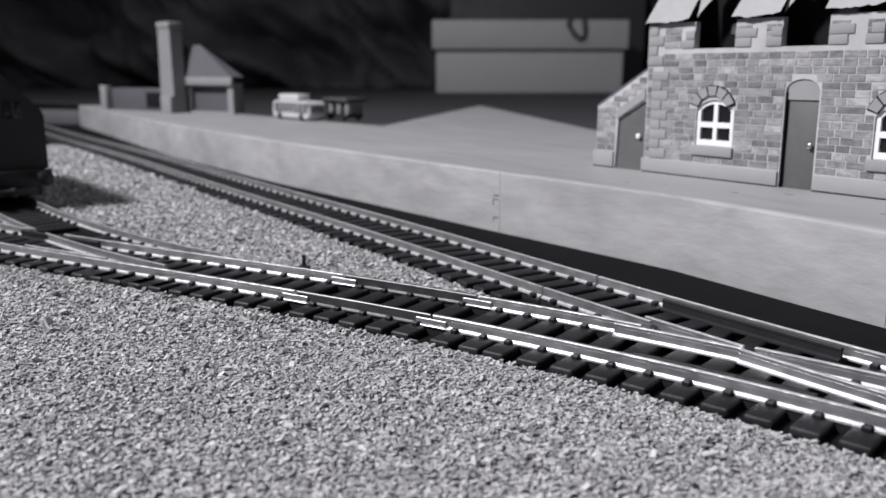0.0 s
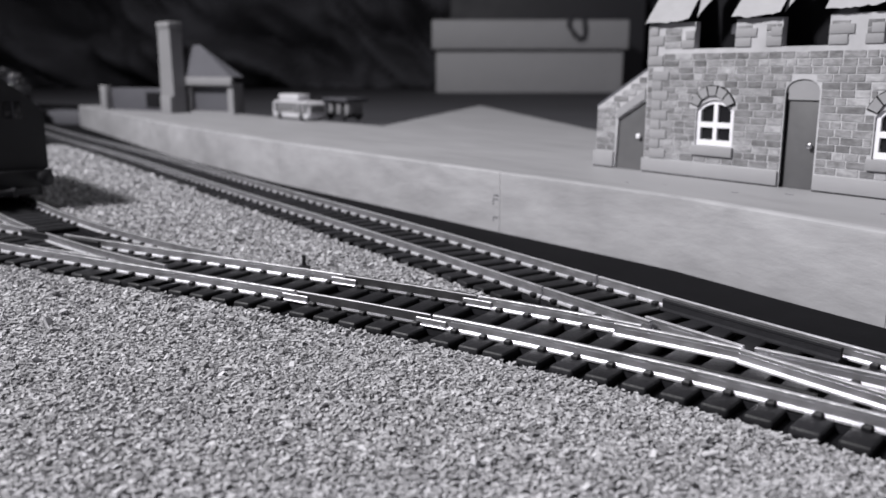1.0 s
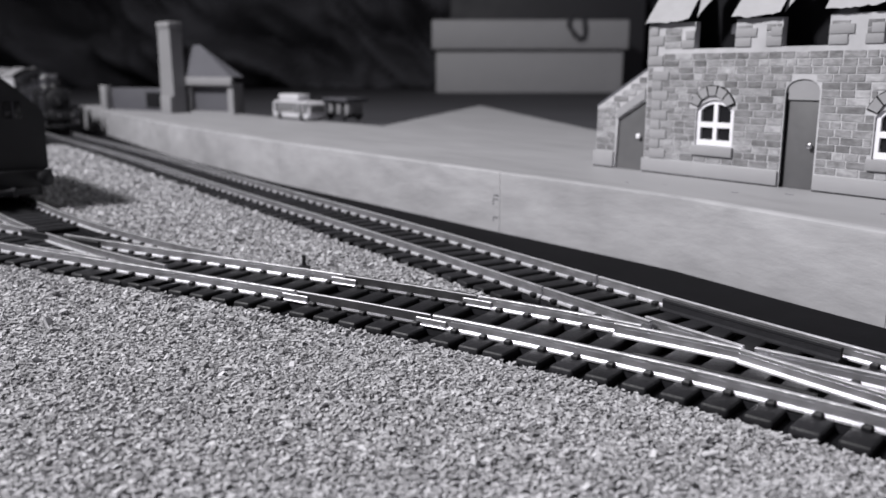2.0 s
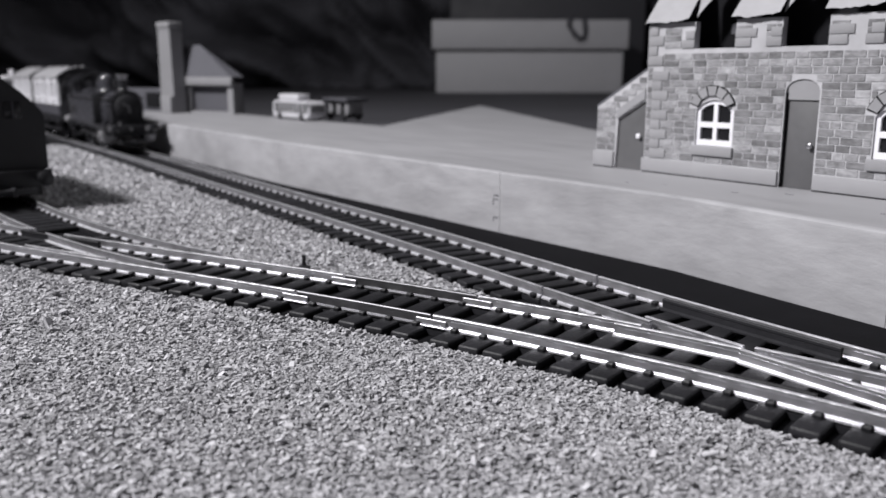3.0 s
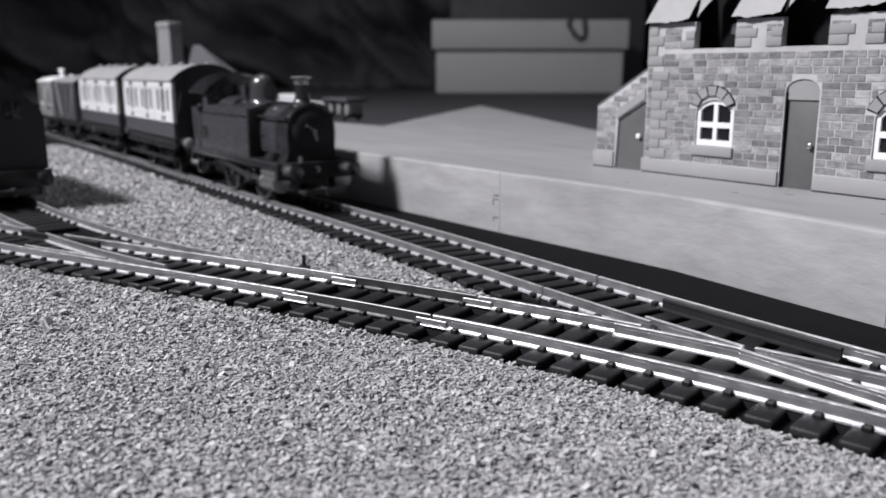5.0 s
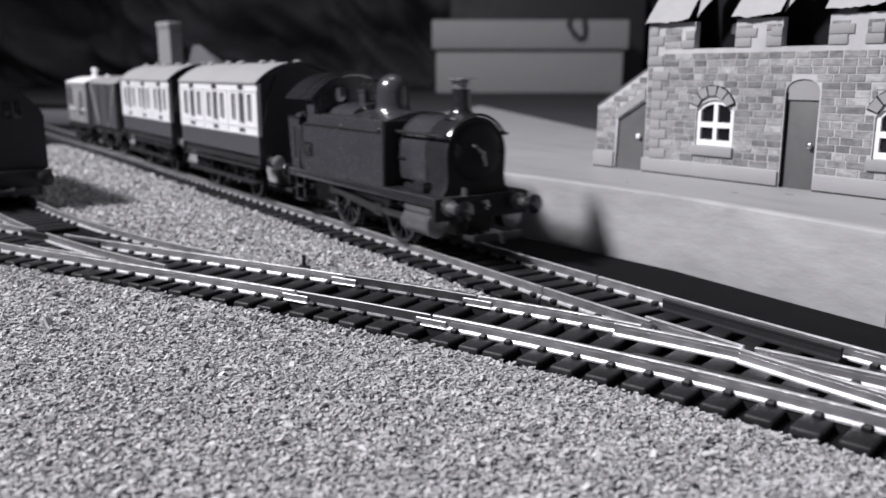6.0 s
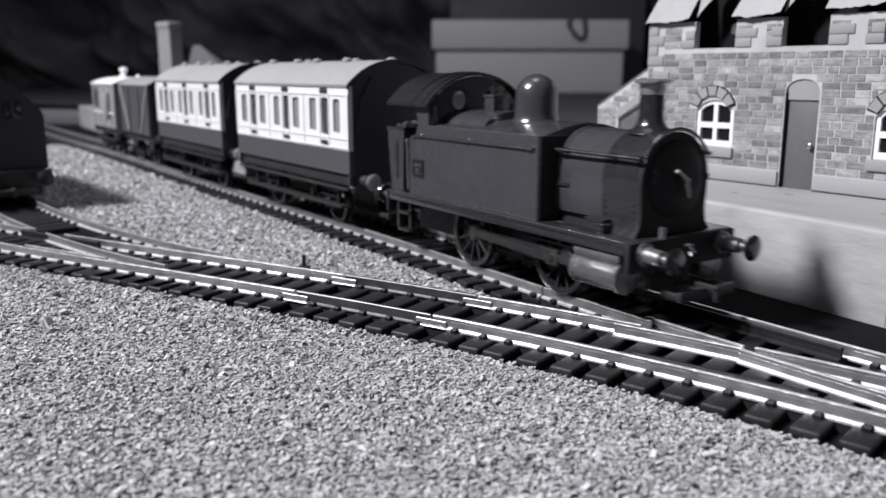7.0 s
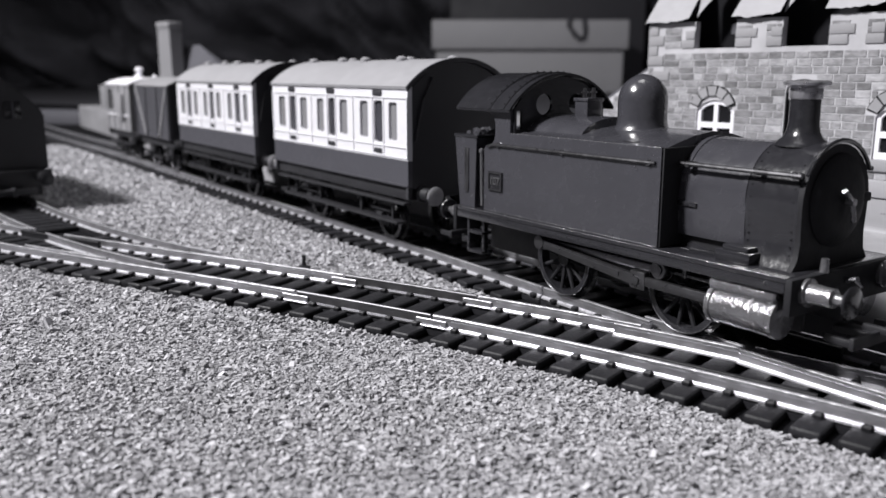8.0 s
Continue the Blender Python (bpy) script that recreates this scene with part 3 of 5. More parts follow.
def coupling(parent, x, facing, z=9.5):
    """A wide model coupling: a bar across, a hook and its arm."""
    bm = mesh()
    f = facing
    box(bm, min(0, f * 6), max(0, f * 6), -1.6, 1.6, -0.6, 0.6, 0.2)
    box(bm, min(f * 6, f * 6.9), max(f * 6, f * 6.9), -7.5, 7.5, -1.0, 1.0, 0.25)
    box(bm, min(f * 2, f * 6.3), max(f * 2, f * 6.3), -7.5, -6.6, -0.6, 0.6, 0.2)
    box(bm, min(f * 2, f * 6.3), max(f * 2, f * 6.3), 6.6, 7.5, -0.6, 0.6, 0.2)
    box(bm, min(f * 4, f * 9), max(f * 4, f * 9), -0.5, 0.5, 0.4, 1.6, 0.2)
    box(bm, min(f * 8.2, f * 9), max(f * 8.2, f * 9), -0.5, 0.5, -1.4, 1.4, 0.2)
    return part("coupling", bm, M_UNDER, parent, m=at(x, 0, z))


# ---- the tank engine ----
CRANK, DRIVE_R, AXLE_R, AXLE_F, DRIVE_Z = 5.0, 7.6, -11.0, 19.5, 11.9
ROD_LENGTH, SLIDE_Z = 26.5, 12.6


def engine():
    e = thing("tank_locomotive", at(0, 0), "dark satin side-tank steam engine with tall chimney and dome", "locomotive")
    # frames and running plate
    bm = mesh()
    for y in (-6.0, 5.0):
        box(bm, -40, 40, y, y + 1, 9.0, 18.4, 0.2)
    part("frame", bm, M_UNDER, e)
    bm = mesh()
    box(bm, -41.6, 42.2, -14.4, 14.4, 18.5, 19.4, 0.22, 3)
    part("running_plate", bm, M_LOCOBLK, e, "black running plate")
    for y in (-14.4, 13.6):
        part("valance", box(mesh(), -41.6, 42.0, y, y + 0.8, 17.0, 18.48, 0.1), M_LOCOBLK, e, "narrow black riveted edge")
    bm = mesh()
    for i in range(26):
        x = -39 + i * 3.1
        lathe(bm, [(0.16, 0), (0.13, 0.12), (0.02, 0.16)], (x, -14.4, 18.0), 6, "y")
    for v in bm.verts:
        v.co.y = -14.4 - (v.co.y + 14.4)
    part("rivets", bm, M_LOCOBLK, e)
    # side sheets: tank and cab side in one
    cabside = [(-33.0, 19.4), (-33.0, 32.8), (-32.4, 33.6), (-30.6, 33.9), (-29.6, 34.8), (-29.2, 36.2), (-29.2, 38.6), (-30.0, 40.0), (-31.8, 40.8), (-34.5, 41.0), (-41.0, 41.0), (-41.0, 41.7), (-24.2, 41.7), (-24.2, 36.6), (16.5, 36.6), (16.5, 19.4)]
    for sgn in (-1, 1):
        bm = mesh()
        slab(bm, cabside, sgn * 13.3, sgn * 12.5, "xz")
        part("side_sheet", bm, M_LOCO, e)
        bm = mesh()
        box(bm, -24, 16.4, min(sgn * 12.45, sgn * 4), max(sgn * 12.45, sgn * 4), 19.45, 36.2, 0.3)
        tank = part("water_tank", bm, M_LOCO, e)
        # dark plate over the tank's front: its unlit side is put into the colour
        bm = mesh()
        box(bm, 15.6, 16.9, min(sgn * 13.0, sgn * 4), max(sgn * 13.0, sgn * 4), 19.5, 36.5, 0.1)
        part("tank_front", bm, M_MATTSHADE, tank, "black plate painting the unlit tank front")
        bm = mesh()
        box(bm, 5.0, 9.0, min(sgn * 8.2, sgn * 11), max(sgn * 8.2, sgn * 11), 36.1, 37.0, 0.3)
        part("filler_lid", bm, M_LOCOBLK, tank)
        bm = mesh()
        sweep(bm, [(-31.5, sgn * 13.55, 33.4), (-29.5, sgn * 13.55, 33.9), (15.4, sgn * 13.55, 33.9)], 0.36)
        for x in (-28, -8, 14):
            lathe(bm, [(0.55, -0.3), (0.62, 0.1), (0.3, 0.5)], (x, sgn * 13.5, 33.9), 10, "y")
        part("beading", bm, M_ROD, e)
        bm = mesh()
        sweep(bm, [(-33.8, sgn * 13.2, 20.2), (-33.8, sgn * 13.5, 32.2)], 0.35)
        lathe(bm, [(0.55, 0), (0.6, 0.7), (0.2, 1.0)], (-33.8, sgn * 13.5, 31.9), 10)
        part("grab_rail", bm, M_CYL, e, "worn metal grab rail")
        # specks of worn paint on the tank
        rng = random.Random(3 + sgn)
        bm = mesh()
        for _ in range(16):
            x, z, r = rng.uniform(-26, 15), rng.uniform(21, 36), rng.uniform(0.06, 0.16)
            lathe(bm, [(r, 0), (r * 0.6, 0.08)], (x, sgn * 13.3 - (0.08 if sgn < 0 else 0), z), 6, "y")
        part("paint_chips", bm, M_STEEL, e, "bright chips in the paint")
        # bright wires along the edges: bare worn metal and a painted highlight
        for pts in ([(-41.5, sgn * 14.4, 19.36), (42.0, sgn * 14.4, 19.36)], [(-24.0, sgn * 13.25, 36.6), (16.4, sgn * 13.25, 36.6)], [(16.75, sgn * 12.9, 36.5), (16.75, sgn * 5.0, 36.6)], [(-32.9, sgn * 13.3, 19.6), (16.3, sgn * 13.35, 19.6)]):
            part("worn_edge", sweep(mesh(), pts, 0.07, 6), M_CYL, e, "bright line for a rubbed edge and its highlight")
    # boiler, smokebox and fittings
    bm = mesh()
    tube(bm, (-24, 0, 29.3), (30.6, 0, 29.3), 8.8, seg=48)
    part("boiler", bm, M_LOCO, e)
    # flat cladding between tank and smokebox, below the boiler's middle
    half = [(8.85, 29.3), (8.9, 26.0), (8.75, 23.0), (8.5, 21.6)]
    part("boiler_cladding", slab(mesh(), half + [(-y, z) for y, z in half[::-1]], 16.95, 30.45, "yz"), M_LOCO, e, "flat cladding under the boiler")
    part("cladding_foot", box(mesh(), 17.0, 30.4, -7.4, 7.4, 19.45, 21.58), M_MATTSHADE, e)
    for y in (-9.3, 8.4):
        part("tank_bracket", box(mesh(), 16.95, 21.0, y, y + 0.9, 26.6, 27.5, 0.25), M_LOCOBLK, e)
    part("front_handrail", sweep(mesh(), [(40.4, 9.55 * math.cos(a), 29.3 + 9.55 * math.sin(a)) for a in [math.pi * (0.16 + 0.68 * i / 20) for i in range(21)]], 0.36), M_LOCOBLK, e, "rail bent over the smokebox front")
    bm = mesh()
    slab(bm, [(-12.3, 36.4), (12.3, 36.4), (9, 37.3), (5, 38.3), (0, 38.9), (-5, 38.3), (-9, 37.3)], -24, 16.4, "yz")
    part("firebox_top", bm, M_LOCO, e, "sloping satin tank top beside the firebox")
    bm = mesh()
    for x in (17.2, 29.4):
        lathe(bm, [(8.8, 0), (8.98, 0.1), (8.98, 0.9), (8.8, 1.0)], (x, 0, 29.3), 48, "x")
    part("boiler_band", bm, M_LOCO, e)
    prof = [(9.0 * math.cos(a), 29.3 + 9.0 * math.sin(a)) for a in [math.pi * i / 24 for i in range(25)]]
    prof = [(10.2, 19.4), (9.0, 21.0), (8.6, 23.5), (8.9, 26.5)] + prof + [(-8.9, 26.5), (-8.6, 23.5), (-9.0, 21.0), (-10.2, 19.4)]
    bm = mesh()
    slab(bm, prof, 30.5, 39.6, "yz")
    box_s = part("smokebox", bm, M_LOCOBLK, e, "gloss black smokebox")
    bm = mesh()
    outer = [(y * 1.0, 29.3 + (z - 29.3) * 1.0 + 0.02) if z > 26 else (y * 1.01, z) for y, z in prof]
    slab(bm, outer, 39.4, 40.3, "yz")
    part("smokebox_front", bm, M_MATTSHADE, box_s)
    bm = mesh()
    for x in (31.2, 38.7):
        for i in range(15):
            a = math.pi * (0.98 - i * 0.070)
            c = Vector((x, 9.0 * math.cos(a), 29.3 + 9.0 * math.sin(a)))
            tube(bm, c, c + Vector((0, 0.14 * math.cos(a), 0.14 * math.sin(a))), 0.17, 0.1, 6)
            if i < 6:
                tube(bm, (x, -8.4, 21.6 + i * 1.2), (x, -9.05, 21.6 + i * 1.2), 0.17, 0.1, 6)
    part("rivets", bm, M_LOCOBLK, box_s)
    bm = mesh()
    lathe(bm, [(7.3, 0), (7.3, 0.35), (6.6, 0.9), (4.5, 1.5), (0.1, 1.8)], (40.2, 0, 29.6), 40, "x")
    door = part("smokebox_door", bm, M_MATTSHADE, e, "matt black smokebox door with its shade in the colour")
    bm = mesh()
    tube(bm, (41.9, 0, 29.6), (43.3, 0, 29.6), 0.6, seg=12)
    sweep(bm, [(43.0, 0, 29.6), (43.2, -1.6, 30.6), (43.2, -3.0, 31.6)], 0.42)
    sweep(bm, [(42.7, 0, 29.6), (42.9, 0.6, 27.6), (42.9, 0.8, 26.4)], 0.4)
    part("door_handle", bm, M_CYL, door, "grey metal door handle")
    bm = mesh()
    box(bm, 40.2, 41.2, 5.6, 8.4, 28.9, 30.3, 0.2)
    part("hinge", bm, M_MATTSHADE, door)
    bm = mesh()
    lathe(bm, [(4.4, 37.6), (4.0, 38.2), (3.1, 38.9), (2.6, 39.8), (2.35, 41.0), (2.3, 45.0)], (33.6, 0, 0), 32)
    chim = part("chimney", bm, M_LOCOBLK, e, "tall gloss black chimney")
    bm = mesh()
    lathe(bm, [(2.35, 44.9), (2.5, 45.2), (2.45, 46.6), (2.7, 46.9), (3.5, 47.1), (3.6, 47.5), (3.1, 47.8), (2.0, 47.8), (1.8, 45.5), (0.1, 45.5)], (33.6, 0, 0), 32)
    part("chimney_cap", bm, M_CAP, chim, "bright metal chimney cap")
    bm = mesh()
    dome = [(5.9, 37.6), (5.3, 38.3), (4.85, 39.2), (4.7, 40.4), (4.7, 43.8)]
    dome += [(4.7 * math.cos(a), 43.8 + 4.9 * math.sin(a)) for a in [math.pi / 2 * i / 8 for i in range(1, 8)]] + [(0.05, 48.7)]
    lathe(bm, dome, (-0.4, 0, 0), 40)
    part("dome", bm, M_LOCO, e, "smooth rounded steam dome")
    hump = [(10.6, 36.7)] + [(9.6 * math.cos(a), 36.4 + 3.9 * math.sin(a)) for a in [math.pi * i / 18 for i in range(1, 18)]] + [(-10.6, 36.7)]
    part("firebox", slab(mesh(), hump, -23.65, -7.0, "yz"), M_LOCO, e, "rounded satin firebox behind the dome")
    bm = mesh()
    box(bm, -17.0, -13.2, -2.2, 2.2, 39.8, 43.6, 0.3)
    box(bm, -17.2, -13.0, -2.4, 2.4, 43.2, 43.9, 0.15)
    sv = part("safety_valve", bm, M_LOCO, e)
    for y in (-1.2, 1.2):
        bm = mesh()
        tube(bm, (-15.1, y, 43.8), (-15.1, y, 45.9), 0.45, 0.35, 10)
        tube(bm, (-15.1, y, 44.9), (-15.1, y, 45.2), 0.75, 0.75, 10)
        part("valve", bm, M_ROD, sv)
    for sgn in (-1, 1):
        bm = mesh()
        sweep(bm, [(17.2, sgn * 9.5, 33.9), (40.2, sgn * 9.6, 33.9)], 0.38)
        for x in (19, 32.5, 39):
            tube(bm, (x, sgn * 7, 33.7), (x, sgn * 9.8, 33.9), 0.5, 0.55, 10)
        part("handrail", bm, M_ROD, e)
        bm = mesh()
        box(bm, 27.5, 34.0, min(sgn * 8.5, sgn * 12.0), max(sgn * 8.5, sgn * 12.0), 19.4, 21.2, 0.25)
        box(bm, 28.4, 33.2, min(sgn * 9.0, sgn * 11.4), max(sgn * 9.0, sgn * 11.4), 21.1, 22.0, 0.2)
        part("tool_box", bm, M_LOCOBLK, e)
    # cab
    bm = mesh()
    plate = arch_top(-12.6, 12.6, 36.0, 41.4, 6.7, 18)
    slab(bm, plate, -24.4, -23.7, "yz", [ring(-4.6, 42.4, 2.2), ring(4.6, 42.4, 2.2), rect(-12.0, -10.6, 37.4, 41.2), rect(10.6, 12.0, 37.4, 41.2)])
    part("cab_front", bm, M_LOCOBLK, e, "black cab front with round windows")
    bm = mesh()
    arc_roof(bm, -41.4, -22.6, 14.9, 41.5, 7.4, 0.55, 24)
    roof = part("cab_roof", bm, M_LOCOBLK, e, "curved gloss black cab roof")
    for x in (-29.5, -25.0):
        bm = mesh()
        arc_roof(bm, x - 0.45, x + 0.45, 14.95, 41.65, 7.5, 0.3, 24)
        for i in range(19):
            a = -0.86 + i * 0.096
            R = (14.95**2 + 7.5**2) / 15.0
            c = Vector((x, R * math.sin(a), 41.65 + 7.5 - R + R * math.cos(a)))
            tube(bm, c, c + Vector((0, 0.25 * math.sin(a), 0.25 * math.cos(a))), 0.2, 0.12, 6)
        part("roof_rib", bm, M_LOCOBLK, roof)
    bm = mesh()
    sweep(bm, [(-38.0, -12.4, 43.3), (-35.0, -12.4, 43.3)], 0.35)
    part("lamp_iron", bm, M_LOCOBLK, roof)
    bm = mesh()
    slab(bm, [(-44.6, 35.2), (-36.4, 35.2), (-37.0, 19.4), (-42.6, 19.4)], -12.9, 12.9, "xz")
    bunk = part("bunker", bm, M_LOCO, e, "tapered coal bunker")
    bm = mesh()
    box(bm, -44.9, -36.1, -13.1, 13.1, 34.7, 35.5, 0.25)
    part("bunker_rim", bm, M_LOCOBLK, bunk)
    for y in (-13.15, 12.85):
        bm = mesh()
        box(bm, -40.6, -39.2, y, y + 0.3, 22.5, 32.5, 0.1)
        part("bunker_strap", bm, M_ROD, bunk)
    rng = random.Random(8)
    bm = mesh()
    for _ in range(60):
        c = Vector((rng.uniform(-44, -37), rng.uniform(-12, 12), 35.4 + rng.uniform(0, 0.6)))
        before = len(bm.verts)
        bmesh.ops.create_icosphere(bm, subdivisions=1, radius=rng.uniform(0.6, 1.1))
        bm.verts.ensure_lookup_table()
        for v in bm.verts[before:]:
            v.co = v.co * rng.uniform(0.75, 1.15) + c
    part("coal", finish(bm, "coal", M_COAL, 10), None, bunk, "glossy lumps of coal")
    # buffer beams and couplings
    for x, f in ((42.0, 1), (-43.2, -1)):
        bm = mesh()
        box(bm, x, x + 1.2, -14.4, 14.4, 13.6, 19.3, 0.2)
        beam = part("buffer_beam", bm, M_MATTSHADE, e)
        for y in (-10.6, 10.6):
            buffer(e, x + (1.2 if f > 0 else 0), y, 17.0, f, 7.4, M_LOCOBLK, 2.5, M_CYL)
        bm = mesh()
        sweep(bm, [(x + 0.6 + f * 0.6, 0, 17.4), (x + 0.6 + f * 2.2, 0, 17.8), (x + 0.6 + f * 2.8, 0, 16.8), (x + 0.6 + f * 2.0, 0, 16.2)], 0.5)
        part("draw_hook", bm, M_STEEL, beam)
        coupling(e, x + 0.6, f, 9.8)
    bm = mesh()
    tube(bm, (42.6, -5.4, 19.2), (42.6, -5.4, 21.4), 0.7, 0.6, 14)
    part("lamp_iron", bm, M_CYL, e)
    # cylinders, slide bars, wheels and rods
    for sgn in (-1, 1):
        bm = mesh()
        lathe(bm, [(2.6, 27.8), (3.2, 28.1), (3.2, 28.9), (3.0, 29.1), (3.0, 39.2), (3.2, 39.4), (3.2, 40.3), (2.6, 40.6)], (0, sgn * 11.6, 12.2), 32, "x")
        cyl = part("cylinder", bm, M_CYL, e, "grey cast cylinder")
        bm = mesh()
        lathe(bm, [(1.3, 28.2), (1.5, 28.5), (1.5, 40.0), (1.2, 40.3)], (0, sgn * 12.5, 15.9), 24, "x")
        lathe(bm, [(0.8, 0), (0.8, 0.8), (0.4, 1.0)], (34, sgn * 13.4, 14.4), 10, "y")
        part("valve_chest", bm, M_CYL, cyl)
        bm = mesh()
        box(bm, 9.0, 28.2, *sorted((sgn * 9.6, sgn * 10.4)), 14.6, 15.2, 0.1)
        box(bm, 20.0, 20.9, *sorted((sgn * 9.4, sgn * 10.6)), 14.4, 18.5, 0.15)
        part("slide_bar", bm, M_LOCOBLK, e)
        bm = mesh()
        box(bm, -38.5, -33.0, min(sgn * 10.5, sgn * 13.8), max(sgn * 10.5, sgn * 13.8), 9.2, 10.0, 0.2)
        box(bm, -38.5, -37.7, min(sgn * 10.5, sgn * 13.8), max(sgn * 10.5, sgn * 13.8), 9.4, 18.4, 0.1)
        box(bm, -38.5, -33.0, min(sgn * 11.0, sgn * 13.8), max(sgn * 11.0, sgn * 13.8), 13.6, 14.4, 0.2)
        box(bm, -33.8, -33.0, min(sgn * 12.0, sgn * 13.2), max(sgn * 12.0, sgn * 13.2), 9.4, 18.4, 0.1)
        part("cab_step", bm, M_LOCOBLK, e)
        for ax, nm in ((AXLE_R, "rear_wheel"), (AXLE_F, "front_wheel")):
            w = wheel(e, ax, sgn * 8.6, DRIVE_Z, DRIVE_R, 12, M_LOCOBLK, "driving_wheel")
            ENGINE_WHEELS.append((w, ax, sgn))
            bm = mesh()
            tube(bm, (-CRANK, sgn * 0.8, 0), (-CRANK, sgn * 3.4, 0), 0.95, 0.95, 14)
            tube(bm, (-CRANK, sgn * 0.6, 0), (-CRANK, sgn * 1.4, 0), 2.1, 2.0, 20)
            part("crank_pin", bm, M_ROD, w)
        bm = mesh()
        box(bm, AXLE_R, AXLE_F, -0.4, 0.4, -0.75, 0.75, 0.15)
        for x in (AXLE_R, AXLE_F):
            lathe(bm, [(1.6, -0.55), (1.7, -0.4), (1.7, 0.4), (1.6, 0.55)], (x, 0, 0), 20, "y")
        ENGINE_RODS.append((part("coupling_rod", bm, M_ROD, e), sgn))
        # main rod from the rear crank, and the crosshead with its piston bar
        bm = mesh()
        slab(bm, [(0.5, -0.75), (ROD_LENGTH - 0.6, -1.0), (ROD_LENGTH - 0.6, 1.0), (0.5, 0.75)], -0.35, 0.35, "xz")
        slab(bm, [(2.5, -0.3), (ROD_LENGTH - 4, -0.45), (ROD_LENGTH - 4, 0.45), (2.5, 0.3)], -0.5, 0.5, "xz")
        lathe(bm, [(1.4, -0.5), (1.5, 0), (1.4, 0.5)], (0, 0, 0), 18, "y")
        ENGINE_MAINRODS.append((part("connecting_rod", bm, M_ROD, e), sgn))
        bm = mesh()
        box(bm, -1.6, 2.0, -0.7, 0.7, -1.7, 1.7, 0.35)
        lathe(bm, [(0.8, -1.0), (0.9, 0), (0.8, 1.0)], (0, 0, 0), 14, "y")
        box(bm, 1.6, 17.4, -0.5, 0.5, -0.85, 0.85, 0.2)
        ENGINE_CROSSHEADS.append((part("crosshead", bm, M_ROD, e, "dull steel crosshead and piston bar"), sgn))
        # cabside plate with its number
        bm = mesh()
        box(bm, -31.2, -26.4, min(sgn * 13.25, sgn * 13.55), max(sgn * 13.25, sgn * 13.55), 24.0, 28.2, 0.14)
        plate = part("cabside_plate", bm, M_LOCOBLK, e, "small black plate with raised number")
        bm = mesh()
        y0, y1 = (-13.75, -13.5) if sgn < 0 else (13.5, 13.75)
        slab(bm, rect(-31.1, -26.5, 24.1, 28.1), y0, y1, "xz", [rect(-30.75, -26.85, 24.45, 27.75)])
        part("plate_rim", bm, M_ROD, plate)
        cu = bpy.data.curves.new("numerals", "FONT")
        cu.body, cu.size, cu.extrude, cu.align_x, cu.align_y = "107", 2.35 * U, 0.12 * U, "CENTER", "CENTER"
        num = part("numerals", mesh_of_text(cu), None, plate)
        num.data.materials.append(M_CYL)
        num.matrix_basis = at(-28.8, sgn * 13.66, 26.1, 0 if sgn < 0 else 180, 90)
    return e


def mesh_of_text(curve):
    ob = bpy.data.objects.new("text_source", curve)
    scene.collection.objects.link(ob)
    me = bpy.data.meshes.new_from_object(ob.evaluated_get(bpy.context.evaluated_depsgraph_get()))
    bpy.data.objects.remove(ob)
    return me


ENGINE_WHEELS, ENGINE_RODS, ENGINE_MAINRODS, ENGINE_CROSSHEADS, WAGON_WHEELS = [], [], [], [], []
ENGINE = engine()


